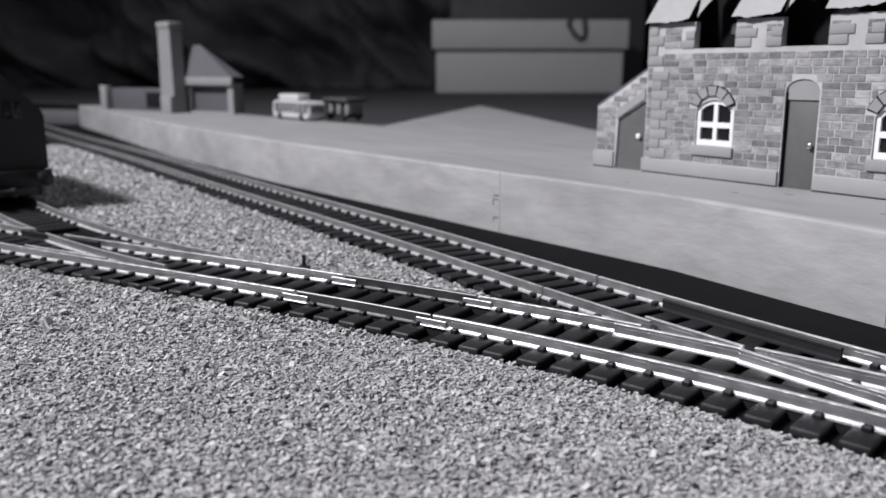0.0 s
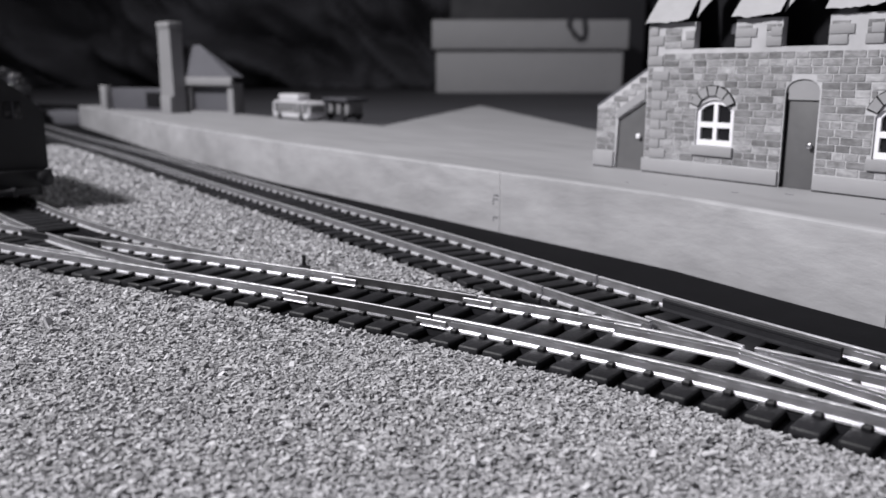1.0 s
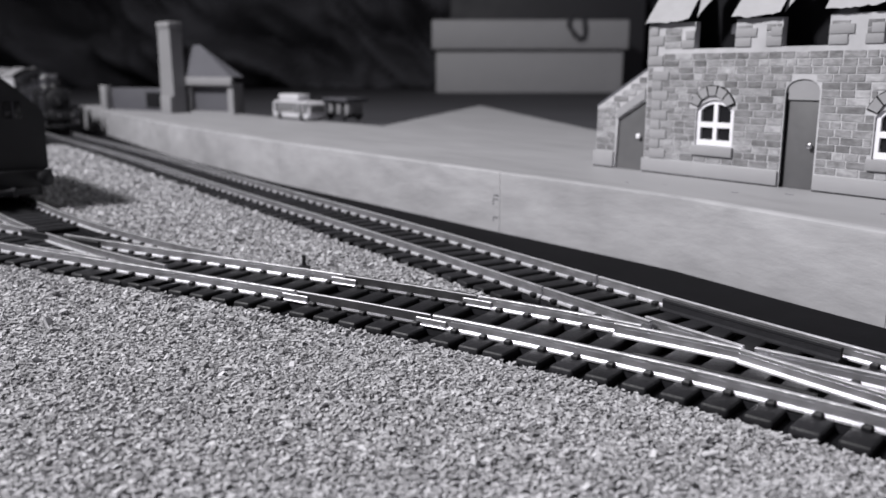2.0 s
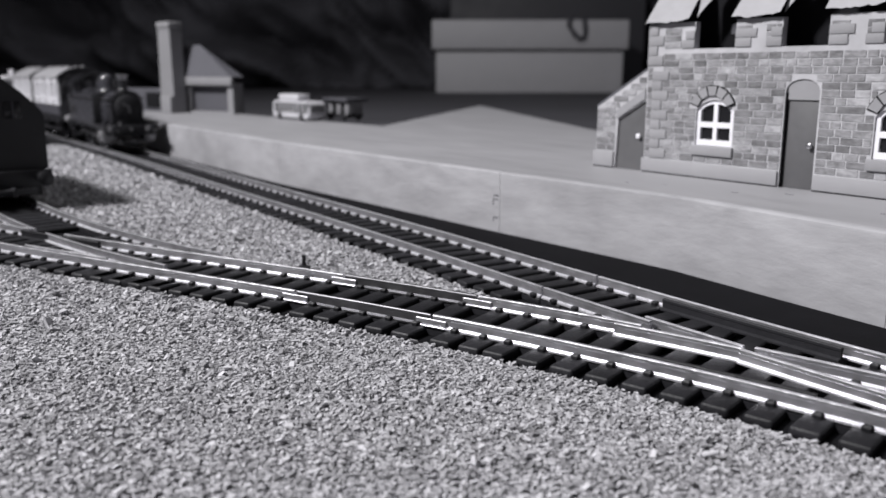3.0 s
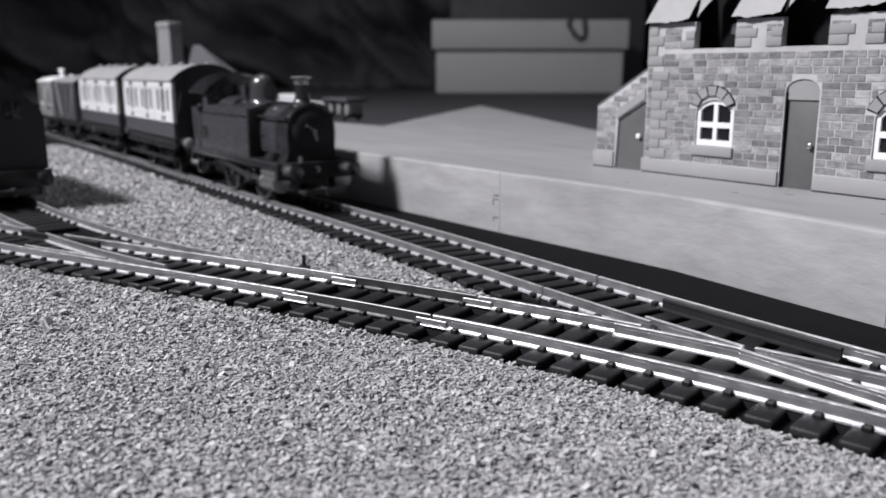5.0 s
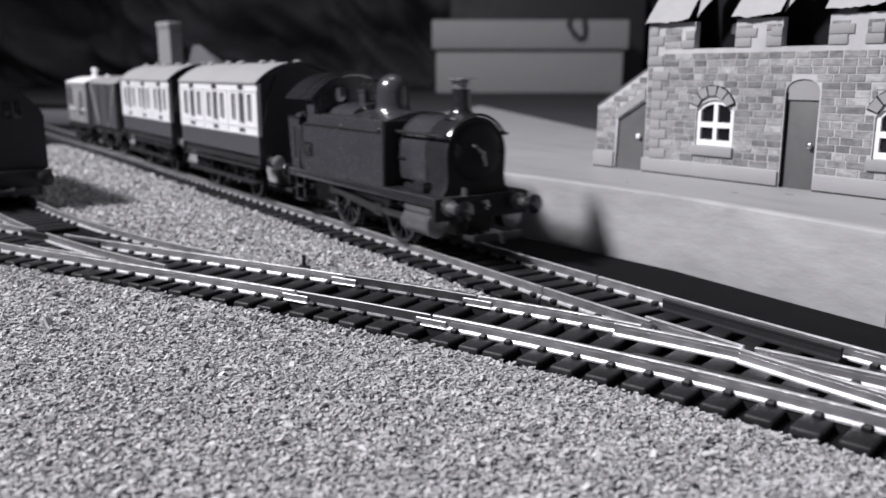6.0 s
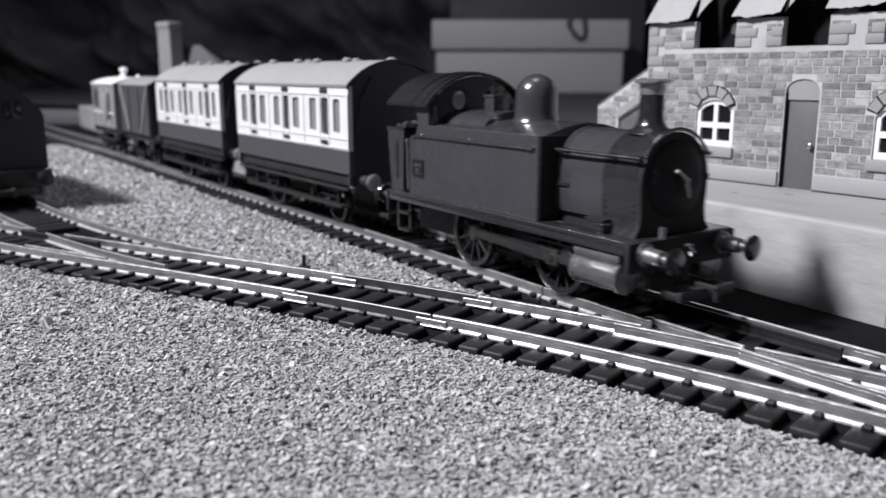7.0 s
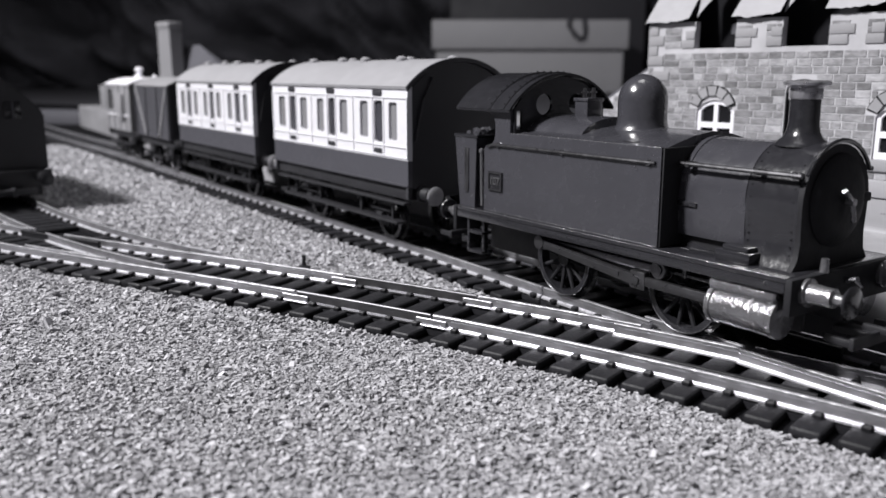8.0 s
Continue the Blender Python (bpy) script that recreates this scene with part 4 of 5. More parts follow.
# ---- the two coaches ----
def coach():
    c = thing("passenger_coach", at(0, 0), "four-wheeled cream and brown panelled passenger coach", "coach", "coaches of the train")
    L, W = 41.3, 15.5
    bays = ((-37.0, -31.4, -28.8, -23.3, -20.9, -15.6), (-9.4, -4.4, -2.2, 2.9, 5.0, 10.1), (16.7, 21.7, 24.2, 29.6, 31.9, 36.5))
    for sgn in (-1, 1):
        holes, doors = [], []
        for a0, a1, d0, d1, b0, b1 in bays:
            holes += [round_rect(a0 + 0.35, a1 - 0.25, 32.2, 41.7, 0.8), round_rect(b0 + 0.25, b1 - 0.25, 32.2, 41.7, 0.8)]
            doors.append(round_rect(d0 + 0.5, d1 - 0.5, 31.4, 42.0, 0.8))
        y0, y1 = (-W, -W + 1.3) if sgn < 0 else (W - 1.3, W)
        bm = mesh()
        slab(bm, rect(-L, L, 27.6, 45.6), y0, y1, "xz", holes + doors)
        side = part("upper_side", bm, M_CREAM, c, "cream upper panel with window openings")
        bm = mesh()
        slab(bm, rect(-L, L, 20.9, 27.55), y0, y1, "xz")
        lower = part("lower_side", bm, M_BROWN, c, "brown lower panel")
        # beading proud of the panels
        bm = mesh()
        ya, yb = (-W - 0.25, -W) if sgn < 0 else (W, W + 0.25)
        for z in (28.0, 30.6, 42.7, 44.9):
            box(bm, -L, L, ya, yb, z, z + 0.35)
        for a0, a1, d0, d1, b0, b1 in bays:
            for x in (d0 - 0.3, d1 - 0.1):
                box(bm, x, x + 0.4, ya, yb, 28.4, 42.7)
        for x in (-L, L - 0.4, -12.8, 13.2):
            box(bm, x, x + 0.4, ya, yb, 28.4, 42.7)
        part("beading", bm, M_CREAM, side)
        bm = mesh()
        box(bm, -L, L, ya, yb, 21.2, 21.6)
        part("beading", bm, M_BROWN, lower)
        yp0, yp1 = (-W + 0.7, -W + 1.0) if sgn < 0 else (W - 1.0, W - 0.7)
        for h in holes:
            bm = mesh()
            slab(bm, rect(min(p[0] for p in h) - 0.2, max(p[0] for p in h) + 0.2, 32.0, 41.9), yp0, yp1, "xz")
            part("pane", bm, M_PANE, side, "cloudy window pane")
        for h in doors:
            bm = mesh()
            slab(bm, rect(min(p[0] for p in h) - 0.2, max(p[0] for p in h) + 0.2, 31.2, 42.2), yp0, yp1, "xz")
            part("pane", bm, M_DOORPANE, side, "dark door window")
            xm = (min(p[0] for p in h) + max(p[0] for p in h)) / 2
            bm = mesh()
            box(bm, xm - 2.3, xm + 2.1, ya - 0.25 if sgn < 0 else ya, yb if sgn < 0 else yb + 0.25, 43.1, 44.7, 0.3)
            part("ventilator_hood", bm, M_VENT, side)
            bm = mesh()
            box(bm, xm - 1.9, xm + 1.9, ya - 0.1 if sgn < 0 else ya, yb if sgn < 0 else yb + 0.1, 28.7, 29.9, 0.3)
            part("door_handle", bm, M_VENT, side)
    for x in (-L, L - 1.2):
        bm = mesh()
        slab(bm, arch_top(-W + 1.32, W - 1.32, 18.0, 45.3, 6.2, 20), x, x + 1.2, "yz")
        slab(bm, [(-W, 18.0), (-W + 1.3, 18.0), (-W + 1.3, 20.8), (-W, 20.8)], x, x + 1.2, "yz")
        end = part("end_panel", bm, M_COACHEND, c, "plain black end panel")
        f = 1 if x > 0 else -1
        bm = mesh()
        xo = L + 0.3 if f > 0 else -L - 0.3
        sweep(bm, [(xo, -8.5, 47.8), (xo, -11, 43.0), (xo, -12.5, 37.0), (xo, -13.2, 32.5)], 0.28)
        part("steam_pipe", bm, M_COACHEND, end)
        for y in (-11.2, 11.2):
            buffer(c, x + (1.2 if f > 0 else 0), y, 19.2, f, 6.0, M_BUFFER, 2.4, M_UNDER)
        coupling(c, xo, f, 9.5)
    bm = mesh()
    arc_roof(bm, -L - 0.4, L + 0.4, W + 0.5, 45.7, 6.8, 0.7, 24)
    roof = part("roof", bm, M_COACHROOF, c, "pale grey arched roof")
    bm = mesh()
    arc_roof(bm, L + 0.1, L + 0.75, W + 0.6, 45.6, 7.05, 1.1, 24)
    part("roof_edge", bm, M_COACHEND, roof, "black roof end moulding")
    bm = mesh()
    arc_roof(bm, -L - 0.75, -L - 0.1, W + 0.6, 45.6, 7.05, 1.1, 24)
    part("roof_edge", bm, M_COACHEND, roof, "black roof end moulding")
    for x, y in ((-34, -4), (-20.5, 3), (-14, -4), (0, -4), (13, 3), (20, -4), (34, 3)):
        bm = mesh()
        lathe(bm, [(1.1, 50.6), (0.9, 51.6), (1.5, 51.9), (1.5, 52.8), (0.7, 53.3)], (x, y, 0), 14)
        part("roof_vent", bm, M_COACHROOF, roof)
    bm = mesh()
    box(bm, -L + 1.3, L - 1.3, -14.1, 14.1, 20.9, 22.0)
    for x in (-13, 13):
        box(bm, x - 0.6, x + 0.6, -14, 14, 22, 45)
    part("interior", bm, M_BROWN, c)
    bm = mesh()
    for y in (-14.6, 12.8):
        box(bm, -L, L, y, y + 1.8, 17.6, 20.8, 0.2)
    for y in (-15.6, 13.4):
        box(bm, -L + 2, L - 2, y, y + 2.2, 16.2, 16.9, 0.2)
    part("solebar", bm, M_UNDER, c)
    for sgn in (-1, 1):
        bm = mesh()
        ya, yb = sorted((sgn * 12.2, sgn * 15.4))
        box(bm, -L + 6, L - 6, ya, yb, 10.8, 11.5, 0.2)
        for x in (-30, -13, 13, 30):
            box(bm, x - 0.4, x + 0.4, *sorted((sgn * 12.8, sgn * 13.5)), 11.2, 17.8)
        part("footboard", bm, M_UNDER, c, "long dark wooden footboard")
        for ax in (-22, 22):
            bm = mesh()
            slab(bm, [(ax - 5.5, 17.6), (ax + 5.5, 17.6), (ax + 2.0, 10.0), (ax + 1.2, 8.6), (ax - 1.2, 8.6), (ax - 2.0, 10.0)], sgn * 10.6, sgn * 11.4, "xz")
            box(bm, ax - 1.4, ax + 1.4, *sorted((sgn * 11.4, sgn * 13.0)), 9.3, 12.2, 0.3)
            box(bm, ax - 5.2, ax + 5.2, *sorted((sgn * 11.6, sgn * 12.6)), 12.6, 13.5, 0.3)
            part("axle_guard", bm, M_UNDER, c)
    return c


def coach_wheels(c, list_out):
    for ax in (-22, 22):
        for y in (-8.4, 8.4):
            list_out.append((wheel(c, ax, y, 10.2, 5.9, 8, M_UNDER), ax, 5.9))


COACH_A = coach()
COACH_B = copy_thing(COACH_A, at(0, 0))
coach_wheels(COACH_A, WAGON_WHEELS)
coach_wheels(COACH_B, WAGON_WHEELS)


# ---- the goods van and the brake van ----
def running_gear(c, L, axles):
    bm = mesh()
    for y in (-12.6, 11.2):
        box(bm, -L, L, y, y + 1.4, 15.6, 18.9, 0.2)
    box(bm, -L, L, -11.2, 11.2, 17.4, 18.9)
    part("solebar", bm, M_UNDER, c)
    for sgn in (-1, 1):
        for ax in axles:
            bm = mesh()
            slab(bm, [(ax - 5.0, 15.8), (ax + 5.0, 15.8), (ax + 1.8, 9.0), (ax - 1.8, 9.0)], sgn * 10.4, sgn * 11.2, "xz")
            box(bm, ax - 1.3, ax + 1.3, *sorted((sgn * 11.2, sgn * 12.8)), 9.0, 11.8, 0.3)
            part("axle_guard", bm, M_UNDER, c)
        bm = mesh()
        box(bm, -8, 9, *sorted((sgn * 12.4, sgn * 13.0)), 9.8, 10.6, 0.15)
        part("brake_lever", bm, M_UNDER, c)
    for x, f in ((L, 1), (-L, -1)):
        for y in (-10.8, 10.8):
            buffer(c, x, y, 17.6, f, 5.2, M_UNDER, 2.3, M_UNDER)
        coupling(c, x, f, 9.5)
    for ax in axles:
        for y in (-8.4, 8.4):
            WAGON_WHEELS.append((wheel(c, ax, y, 10.2, 5.9, 8, M_UNDER), ax, 5.9))


def goods_van():
    c = thing("goods_van", at(0, 0), "dark grey planked goods van with arched roof", "wagon")
    L, W = 27.5, 14.0
    for sgn in (-1, 1):
        side = part("side", box(mesh(), -L, L, *sorted((sgn * (W - 1), sgn * W)), 19.0, 43.2), M_VAN, c)
        for k in range(9):
            bm = mesh()
            z = 19.2 + k * 2.66
            box(bm, -L, L, *sorted((sgn * W, sgn * (W + 0.25))), z, z + 2.5, 0.1, 1)
            part("plank", bm, M_VAN, side)
        for x in (-26.6, -9.2, 9.2, 26.6):
            bm = mesh()
            box(bm, x - 0.8, x + 0.8, *sorted((sgn * (W + 0.25), sgn * (W + 0.9))), 19.2, 43.0, 0.15)
            part("post", bm, M_VAN, side)
        for x0, x1 in ((-25.5, -11), (25.5, 11)):
            bm = mesh()
            slab(bm, [(x0 - 0.7, 42.0), (x0 + 0.9, 42.0), (x1 + 0.8, 20.0), (x1 - 0.8, 20.0)], sgn * (W + 0.3), sgn * (W + 0.8), "xz")
            part("diagonal_brace", bm, M_VANPALE, side, "paler diagonal brace")
    for x in (-L, L - 1):
        bm = mesh()
        slab(bm, arch_top(-W + 1.02, W - 1.02, 19.0, 43.0, 3.2, 16), x, x + 1, "yz")
        part("end_panel", bm, M_COACHEND, c)
    bm = mesh()
    arc_roof(bm, -L - 0.6, L + 0.6, W + 0.8, 43.2, 3.8, 0.6, 20)
    part("roof", bm, M_VANPALE, c, "grey arched roof")
    running_gear(c, L, (-15, 15))
    return c


def brake_van():
    c = thing("brake_van", at(0, 0), "pale grey brake van with white roof and stove pipe", "wagon")
    L, W = 23.0, 13.6
    for sgn in (-1, 1):
        bm = mesh()
        slab(bm, rect(-L, L, 19.0, 43.2), sgn * (W - 1), sgn * W, "xz", [rect(-21.0, -11.5, 29.5, 40.5)])
        side = part("side", bm, M_VANPALE, c)
        for x in (-22.2, -10.5, 1, 14, 22.2):
            bm = mesh()
            box(bm, x - 0.7, x + 0.7, *sorted((sgn * W, sgn * (W + 0.6))), 19.0, 43.0, 0.15)
            part("post", bm, M_VANPALE, side)
        bm = mesh()
        box(bm, 4, 11, *sorted((sgn * W, sgn * (W + 2.0))), 25, 38, 0.4)
        part("lookout", bm, M_VANPALE, side)
        bm = mesh()
        sweep(bm, [(-21.5, sgn * (W + 0.5), 27.0), (21.5, sgn * (W + 0.5), 27.0)], 0.35)
        part("handrail", bm, M_WHITE, side, "white handrail")
        bm = mesh()
        box(bm, -L + 2, L - 2, *sorted((sgn * 11.5, sgn * 15)), 12.2, 13.0, 0.2)
        part("footboard", bm, M_UNDER, c)
    for x in (-L, -10.5, L - 1):
        bm = mesh()
        slab(bm, arch_top(-W + 1.02, W - 1.02, 19.0, 43.0, 2.6, 16), x, x + 1, "yz")
        part("end_panel", bm, M_VAN, c)
    bm = mesh()
    arc_roof(bm, -L - 1.2, L + 1.2, W + 0.9, 43.2, 3.2, 0.7, 20)
    roof = part("roof", bm, M_WHITE, c, "white arched roof")
    bm = mesh()
    lathe(bm, [(1.5, 45.4), (1.4, 49.5), (2.2, 49.9), (2.2, 51.2), (1.2, 51.8)], (1, -2, 0), 16)
    part("stove_pipe", bm, M_WHITE, roof)
    for x in (-16, 18):
        bm = mesh()
        lathe(bm, [(1.4, 45.6), (1.2, 47.2), (0.4, 47.8)], (x, 1, 0), 14)
        part("roof_vent", bm, M_WHITE, roof)
    running_gear(c, L, (-13.5, 13.5))
    return c


GOODS_VAN = goods_van()
BRAKE_VAN = brake_van()


# ---- the station house on the platform ----
HOUSE_POSE = at(61.8, 256.1, PZ, -53.38)
WIN = [(18.4, 30.6), (69.4, 81.6)]
DOORX = (45.7, 55.0)
GAPS = [(16.4, 29.6), (43.4, 56.0), (69.6, 82.4)]
WALL_END, WALL_H, SILL_H = 92.0, 43.8, 36.4


def arch_points(x0, x1, z0, zs, rise):
    return arch_top(x0, x1, z0, zs, rise, 12)


def brick_mesh(length, height):
    key = (round(length, 1), round(height, 1))
    if key not in BRICKS:
        bm = mesh()
        vs = [bm.verts.new((x, y, z)) for y, i in ((0.0, 0.0), (-0.16, 0.07)) for x, z in ((i, i), (key[0] - i, i), (key[0] - i, key[1] - i), (i, key[1] - i))]
        for q in ((4, 5, 6, 7), (0, 1, 5, 4), (1, 2, 6, 5), (2, 3, 7, 6), (3, 0, 4, 7)):
            bm.faces.new([vs[i] for i in q])
        BRICKS[key] = finish(bm, "brick", M_BRICK, 10)
    return BRICKS[key]


BRICKS = {}


def courses(parent, x0, x1, z0, z1, blocked, course=1.92, y=0.0, rng=None):
    """Bricks in courses over a stretch of wall, left out where blocked(z_low, z_high) says."""
    z = z0
    while z + course <= z1 + 0.05:
        spans = [(x0, x1)]
        for b0, b1 in blocked(z, z + course):
            spans = [s for a, b in spans for s in ((a, min(b, b0)), (max(a, b1), b)) if s[1] - s[0] > 0.7]
        for a, b in spans:
            x = a
            while x < b - 0.6:
                w = rng.choice((3.0, 3.8, 4.4, 5.0, 5.8))
                if b - (x + w) < 1.6:
                    w = b - x
                ob = part("brick", brick_mesh(w - 0.26, course - 0.25), None, parent)
                ob.location = (x * U + 0.15 * U, y * U, (z + 0.12) * U)
                x += w
        z += course


def station_house():
    h = thing("station_house", HOUSE_POSE, "brick-papered card station house with torn white dormer roof", "house")
    rng = random.Random(21)
    # front wall, cut through for door, windows and dormers
    outline = [(0, 0), (DOORX[0], 0), (DOORX[0], 25.2)]
    mid = sum(DOORX) / 2
    outline += [(mid + 4.65 * math.cos(a), 25.2 + 3.0 * math.sin(a)) for a in [math.pi * (1 - i / 8) for i in range(1, 8)]]
    outline += [(DOORX[1], 25.2), (DOORX[1], 0), (WALL_END, 0), (WALL_END, WALL_H)]
    for a, b in GAPS[::-1]:
        outline += [(b, WALL_H), (b, SILL_H), (a, SILL_H), (a, WALL_H)]
    outline += [(0, WALL_H)]
    holes = [arch_points(a, b, 9.4, 19.4, 2.8) for a, b in WIN]
    bm = mesh()
    slab(bm, outline, 0.0, 2.0, "xz", holes)
    wall = part("front_wall", bm, M_MORTAR, h, "brick-papered front wall with pale joints")
    for nm, b in (("side_wall", (0, 2, 2.02, 46, 0, WALL_H)), ("side_wall", (WALL_END - 2, WALL_END, 2.02, 46, 0, WALL_H)), ("back_wall", (2.02, WALL_END - 2.02, 44, 46, 0, WALL_H))):
        part(nm, box(mesh(), *b), M_MORTAR, h)
    # black floor and panel added so the dormer openings read as dark inside
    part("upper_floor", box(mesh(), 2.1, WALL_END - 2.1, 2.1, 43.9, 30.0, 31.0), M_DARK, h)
    part("inner_wall", box(mesh(), 2.1, WALL_END - 2.1, 9.0, 9.6, 31.05, 70.0), M_DARK, h, "black panel painting the dark inside the dormer openings")

    # plinth, quoins and stone dressings
    for a, b in ((0.0, DOORX[0] - 0.4), (DOORX[1] + 0.4, WALL_END)):
        part("plinth", box(mesh(), a - (0.5 if a == 0 else 0), b, -0.7, -0.02, 0.02, 4.2, 0.15), M_PLINTH, h, "smooth pale plinth")
    z, k = 4.6, 0
    while z < 30.0:
        w = 6.0 if k % 2 == 0 else 3.6
        part("quoin", box(mesh(), 2.0, 2.0 + w, -0.36, -0.02, z, z + 2.75, 0.1), M_STONE, h)
        z, k = z + 2.85, k + 1
    z, k = 31.8, 0
    while z < 43.0:
        w = 5.6 if k % 2 == 0 else 3.4
        part("quoin", box(mesh(), 0.0, w, -0.36, -0.02, z, z + 2.75, 0.1), M_STONE, h)
        z, k = z + 2.85, k + 1
    for a, b in ((0.0, 16.4), (29.6, 43.4), (56.0, 69.6), (82.4, 92.0)):
        for k in range(3):
            zz = SILL_H + 0.15 + k * 2.5
            if zz + 2.3 > WALL_H:
                break
            wl, wr = (4.8, 6.2) if k % 2 == 0 else (6.4, 4.4)
            if a > 0:
                part("quoin", box(mesh(), a + 0.02, a + wl, -0.34, -0.02, zz, zz + 2.3, 0.1), M_STONE, h)
            if b < 92:
                part("quoin", box(mesh(), b - wr * 0.72, b - 0.02, -0.34, -0.02, zz, zz + 2.3, 0.1), M_STONE, h)
    # black strips before the plinth's foot, painting the shadow gap at the platform
    for a, b in ((-20.3, -11.8), (0.0, DOORX[0] - 0.4), (DOORX[1] + 0.4, WALL_END)):
        part("base_gap", box(mesh(), a, b, -0.74, -0.71, 0.03, 0.35), M_DARK, h, "dark strip painting the shadow gap under the plinth")
    # windows
    for a, b in WIN:
        win = part("window", slab(mesh(), arch_points(a + 0.05, b - 0.05, 9.45, 19.4, 2.7), 0.5, 1.3, "xz",
                                  [rect(a + 1.2, (a + b) / 2 - 0.65, 11.0, 14.5), rect((a + b) / 2 + 0.65, b - 1.2, 11.0, 14.5),
                                   arch_window_half(a + 1.2, (a + b) / 2 - 0.65, 16.0, a, b, -1), arch_window_half((a + b) / 2 + 0.65, b - 1.2, 16.0, a, b, 1)]), M_WHITE, h, "white painted window frame")
        part("pane", box(mesh(), a + 0.4, b - 0.4, 1.32, 1.5, 9.9, 21.4), M_GLASSDARK, win, "dark glossy pane")
        part("sill", box(mesh(), a - 1.0, b + 0.6, -0.9, 0.4, 6.6, 9.3, 0.2), M_STONE, win, "pale stone sill")
        # voussoirs round the head
        mx, zc = (a + b) / 2 - 0.8, 18.4
        part("arch_shadow_line", slab(mesh(), [(mx + r * math.cos(q), zc + r * math.sin(q)) for r, qs in ((8.0, [math.pi * (0.89 - 0.78 * i / 12) for i in range(13)]), (5.0, [math.pi * (0.11 + 0.78 * i / 12) for i in range(13)])) for q in qs], -0.35, -0.02, "xz"), M_DARK, h, "black backing plate that outlines the arch stones")
        for i in range(5):
            a0, a1 = math.pi * (0.88 - i * 0.152) - 0.02, math.pi * (0.88 - (i + 1) * 0.152) + 0.05
            pts = []
            for r in (5.15, 7.8):
                for ang in ((a0, a1) if r < 6 else (a1, a0)):
                    pts.append((mx + r * math.cos(ang), zc + r * math.sin(ang)))
            part("voussoir", slab(mesh(), pts, -0.65, -0.02, "xz"), M_STONE, h)
    # front door and its arched head stone
    door = part("door", box(mesh(), DOORX[0] + 0.5, DOORX[1] - 0.05, 0.9, 1.6, 0.05, 22.7, 0.1), M_DOOR, h, "dark grey flush door")
    # solid black strip added to darken the reveal left of the door
    part("door_gap", box(mesh(), DOORX[0] + 0.02, DOORX[0] + 0.48, -0.1, 0.88, 0.05, 24.8), M_DARK, h, "dark strip added in the door's left reveal")
    part("knob", lathe(mesh(), [(0.35, 0.9), (0.35, 0.3), (0.75, 0.1), (0.7, -0.35), (0.2, -0.55)], (DOORX[1] - 1.6, 0, 11.4), 14, "y"), M_STEEL, door, "round bright knob")
    part("head_stone", slab(mesh(), [(DOORX[0] + 0.5, 22.9), (DOORX[1] - 0.1, 22.9), (DOORX[1] - 0.1, 25.2)] + [(mid + 4.5 * math.cos(a), 25.2 + 2.9 * math.sin(a)) for a in [math.pi * i / 8 for i in range(1, 8)]] + [(DOORX[0] + 0.5, 25.2)], 0.4, 1.6, "xz"), M_STONE, h, "plain arched stone over the door")
    # lean-to with its sloping door
    lean = part("lean_to", slab(mesh(), [(-20, 0), (-11.6, 0), (-10.8, 15.4), (-0.4, 21.4), (-0.05, 21.0), (-0.05, 30.4), (-19.6, 19.0)], 0.0, 2.0, "xz"), M_MORTAR, h, "brick lean-to with sloping top")
    part("lean_side", box(mesh(), -20, -18, 2.02, 16, 0, 18.6), M_MORTAR, lean)
    part("lean_roof", slab(mesh(), [(-20.6, 18.7), (-0.1, 30.6), (-0.1, 31.5), (-20.6, 19.6)], 0.6, 16.4, "xz"), M_HOUSEROOF, lean, "thin grey lean-to roof")
    part("door_band", slab(mesh(), [(-11.2, 15.6), (-0.3, 22.0), (-0.3, 24.8), (-11.8, 18.0)], -0.4, -0.02, "xz"), M_STONE, lean, "sloping pale band over the door")
    ld = part("lean_door", slab(mesh(), [(-11.5, 0.05), (-0.1, 0.05), (-0.1, 21.0), (-10.8, 15.2)], 0.7, 1.4, "xz"), M_DOOR, h, "grey door with sloping top")
    part("knob", lathe(mesh(), [(0.35, 0.7), (0.35, 0.2), (0.8, 0.0), (0.75, -0.45), (0.2, -0.65)], (-2.4, 0, 10.6), 14, "y"), M_WHITE, ld, "round white knob")
    part("plinth", box(mesh(), -20.5, -12.0, -0.7, -0.02, 0.02, 5.2, 0.15), M_PLINTH, lean)
    # roof cards between the dormers, their lower edges uneven
    for a, b, lift in ((-0.4, 15.4, 0.0), (29.0, 43.6, 0.3), (55.4, 70.0, 1.0), (82.0, 93.2, 0.2)):
        bm = mesh()
        nx, nz = 14, 12
        grid = []
        for i in range(nx + 1):
            row = []
            for k in range(nz + 1):
                u, v = i / nx, k / nz
                x = a + (b - a) * u
                curl = 1.6 * max(0.0, u - 0.72) ** 1.5 * 6 if b < 90 else 0
                jag = 0.45 * noise.noise(Vector((x * 0.6, lift * 5, 0))) if k == 0 else 0
                row.append(bm.verts.new((x + 0.2 * noise.noise(Vector((v * 6, a, 2))), -1.8 + 20 * v - curl * (0.4 + v), 44.0 + lift + jag + 24 * v + 0.35 * noise.noise(Vector((x * 0.25, v * 5, a))) + curl * 0.4)))
            grid.append(row)
        for i in range(nx):
            for k in range(nz):
                bm.faces.new((grid[i][k], grid[i + 1][k], grid[i + 1][k + 1], grid[i][k + 1]))
        ext = bmesh.ops.extrude_face_region(bm, geom=bm.faces[:], use_keep_orig=True)
        bmesh.ops.translate(bm, vec=(0, 0.35, 0.45), verts=[g for g in ext["geom"] if isinstance(g, bmesh.types.BMVert)])
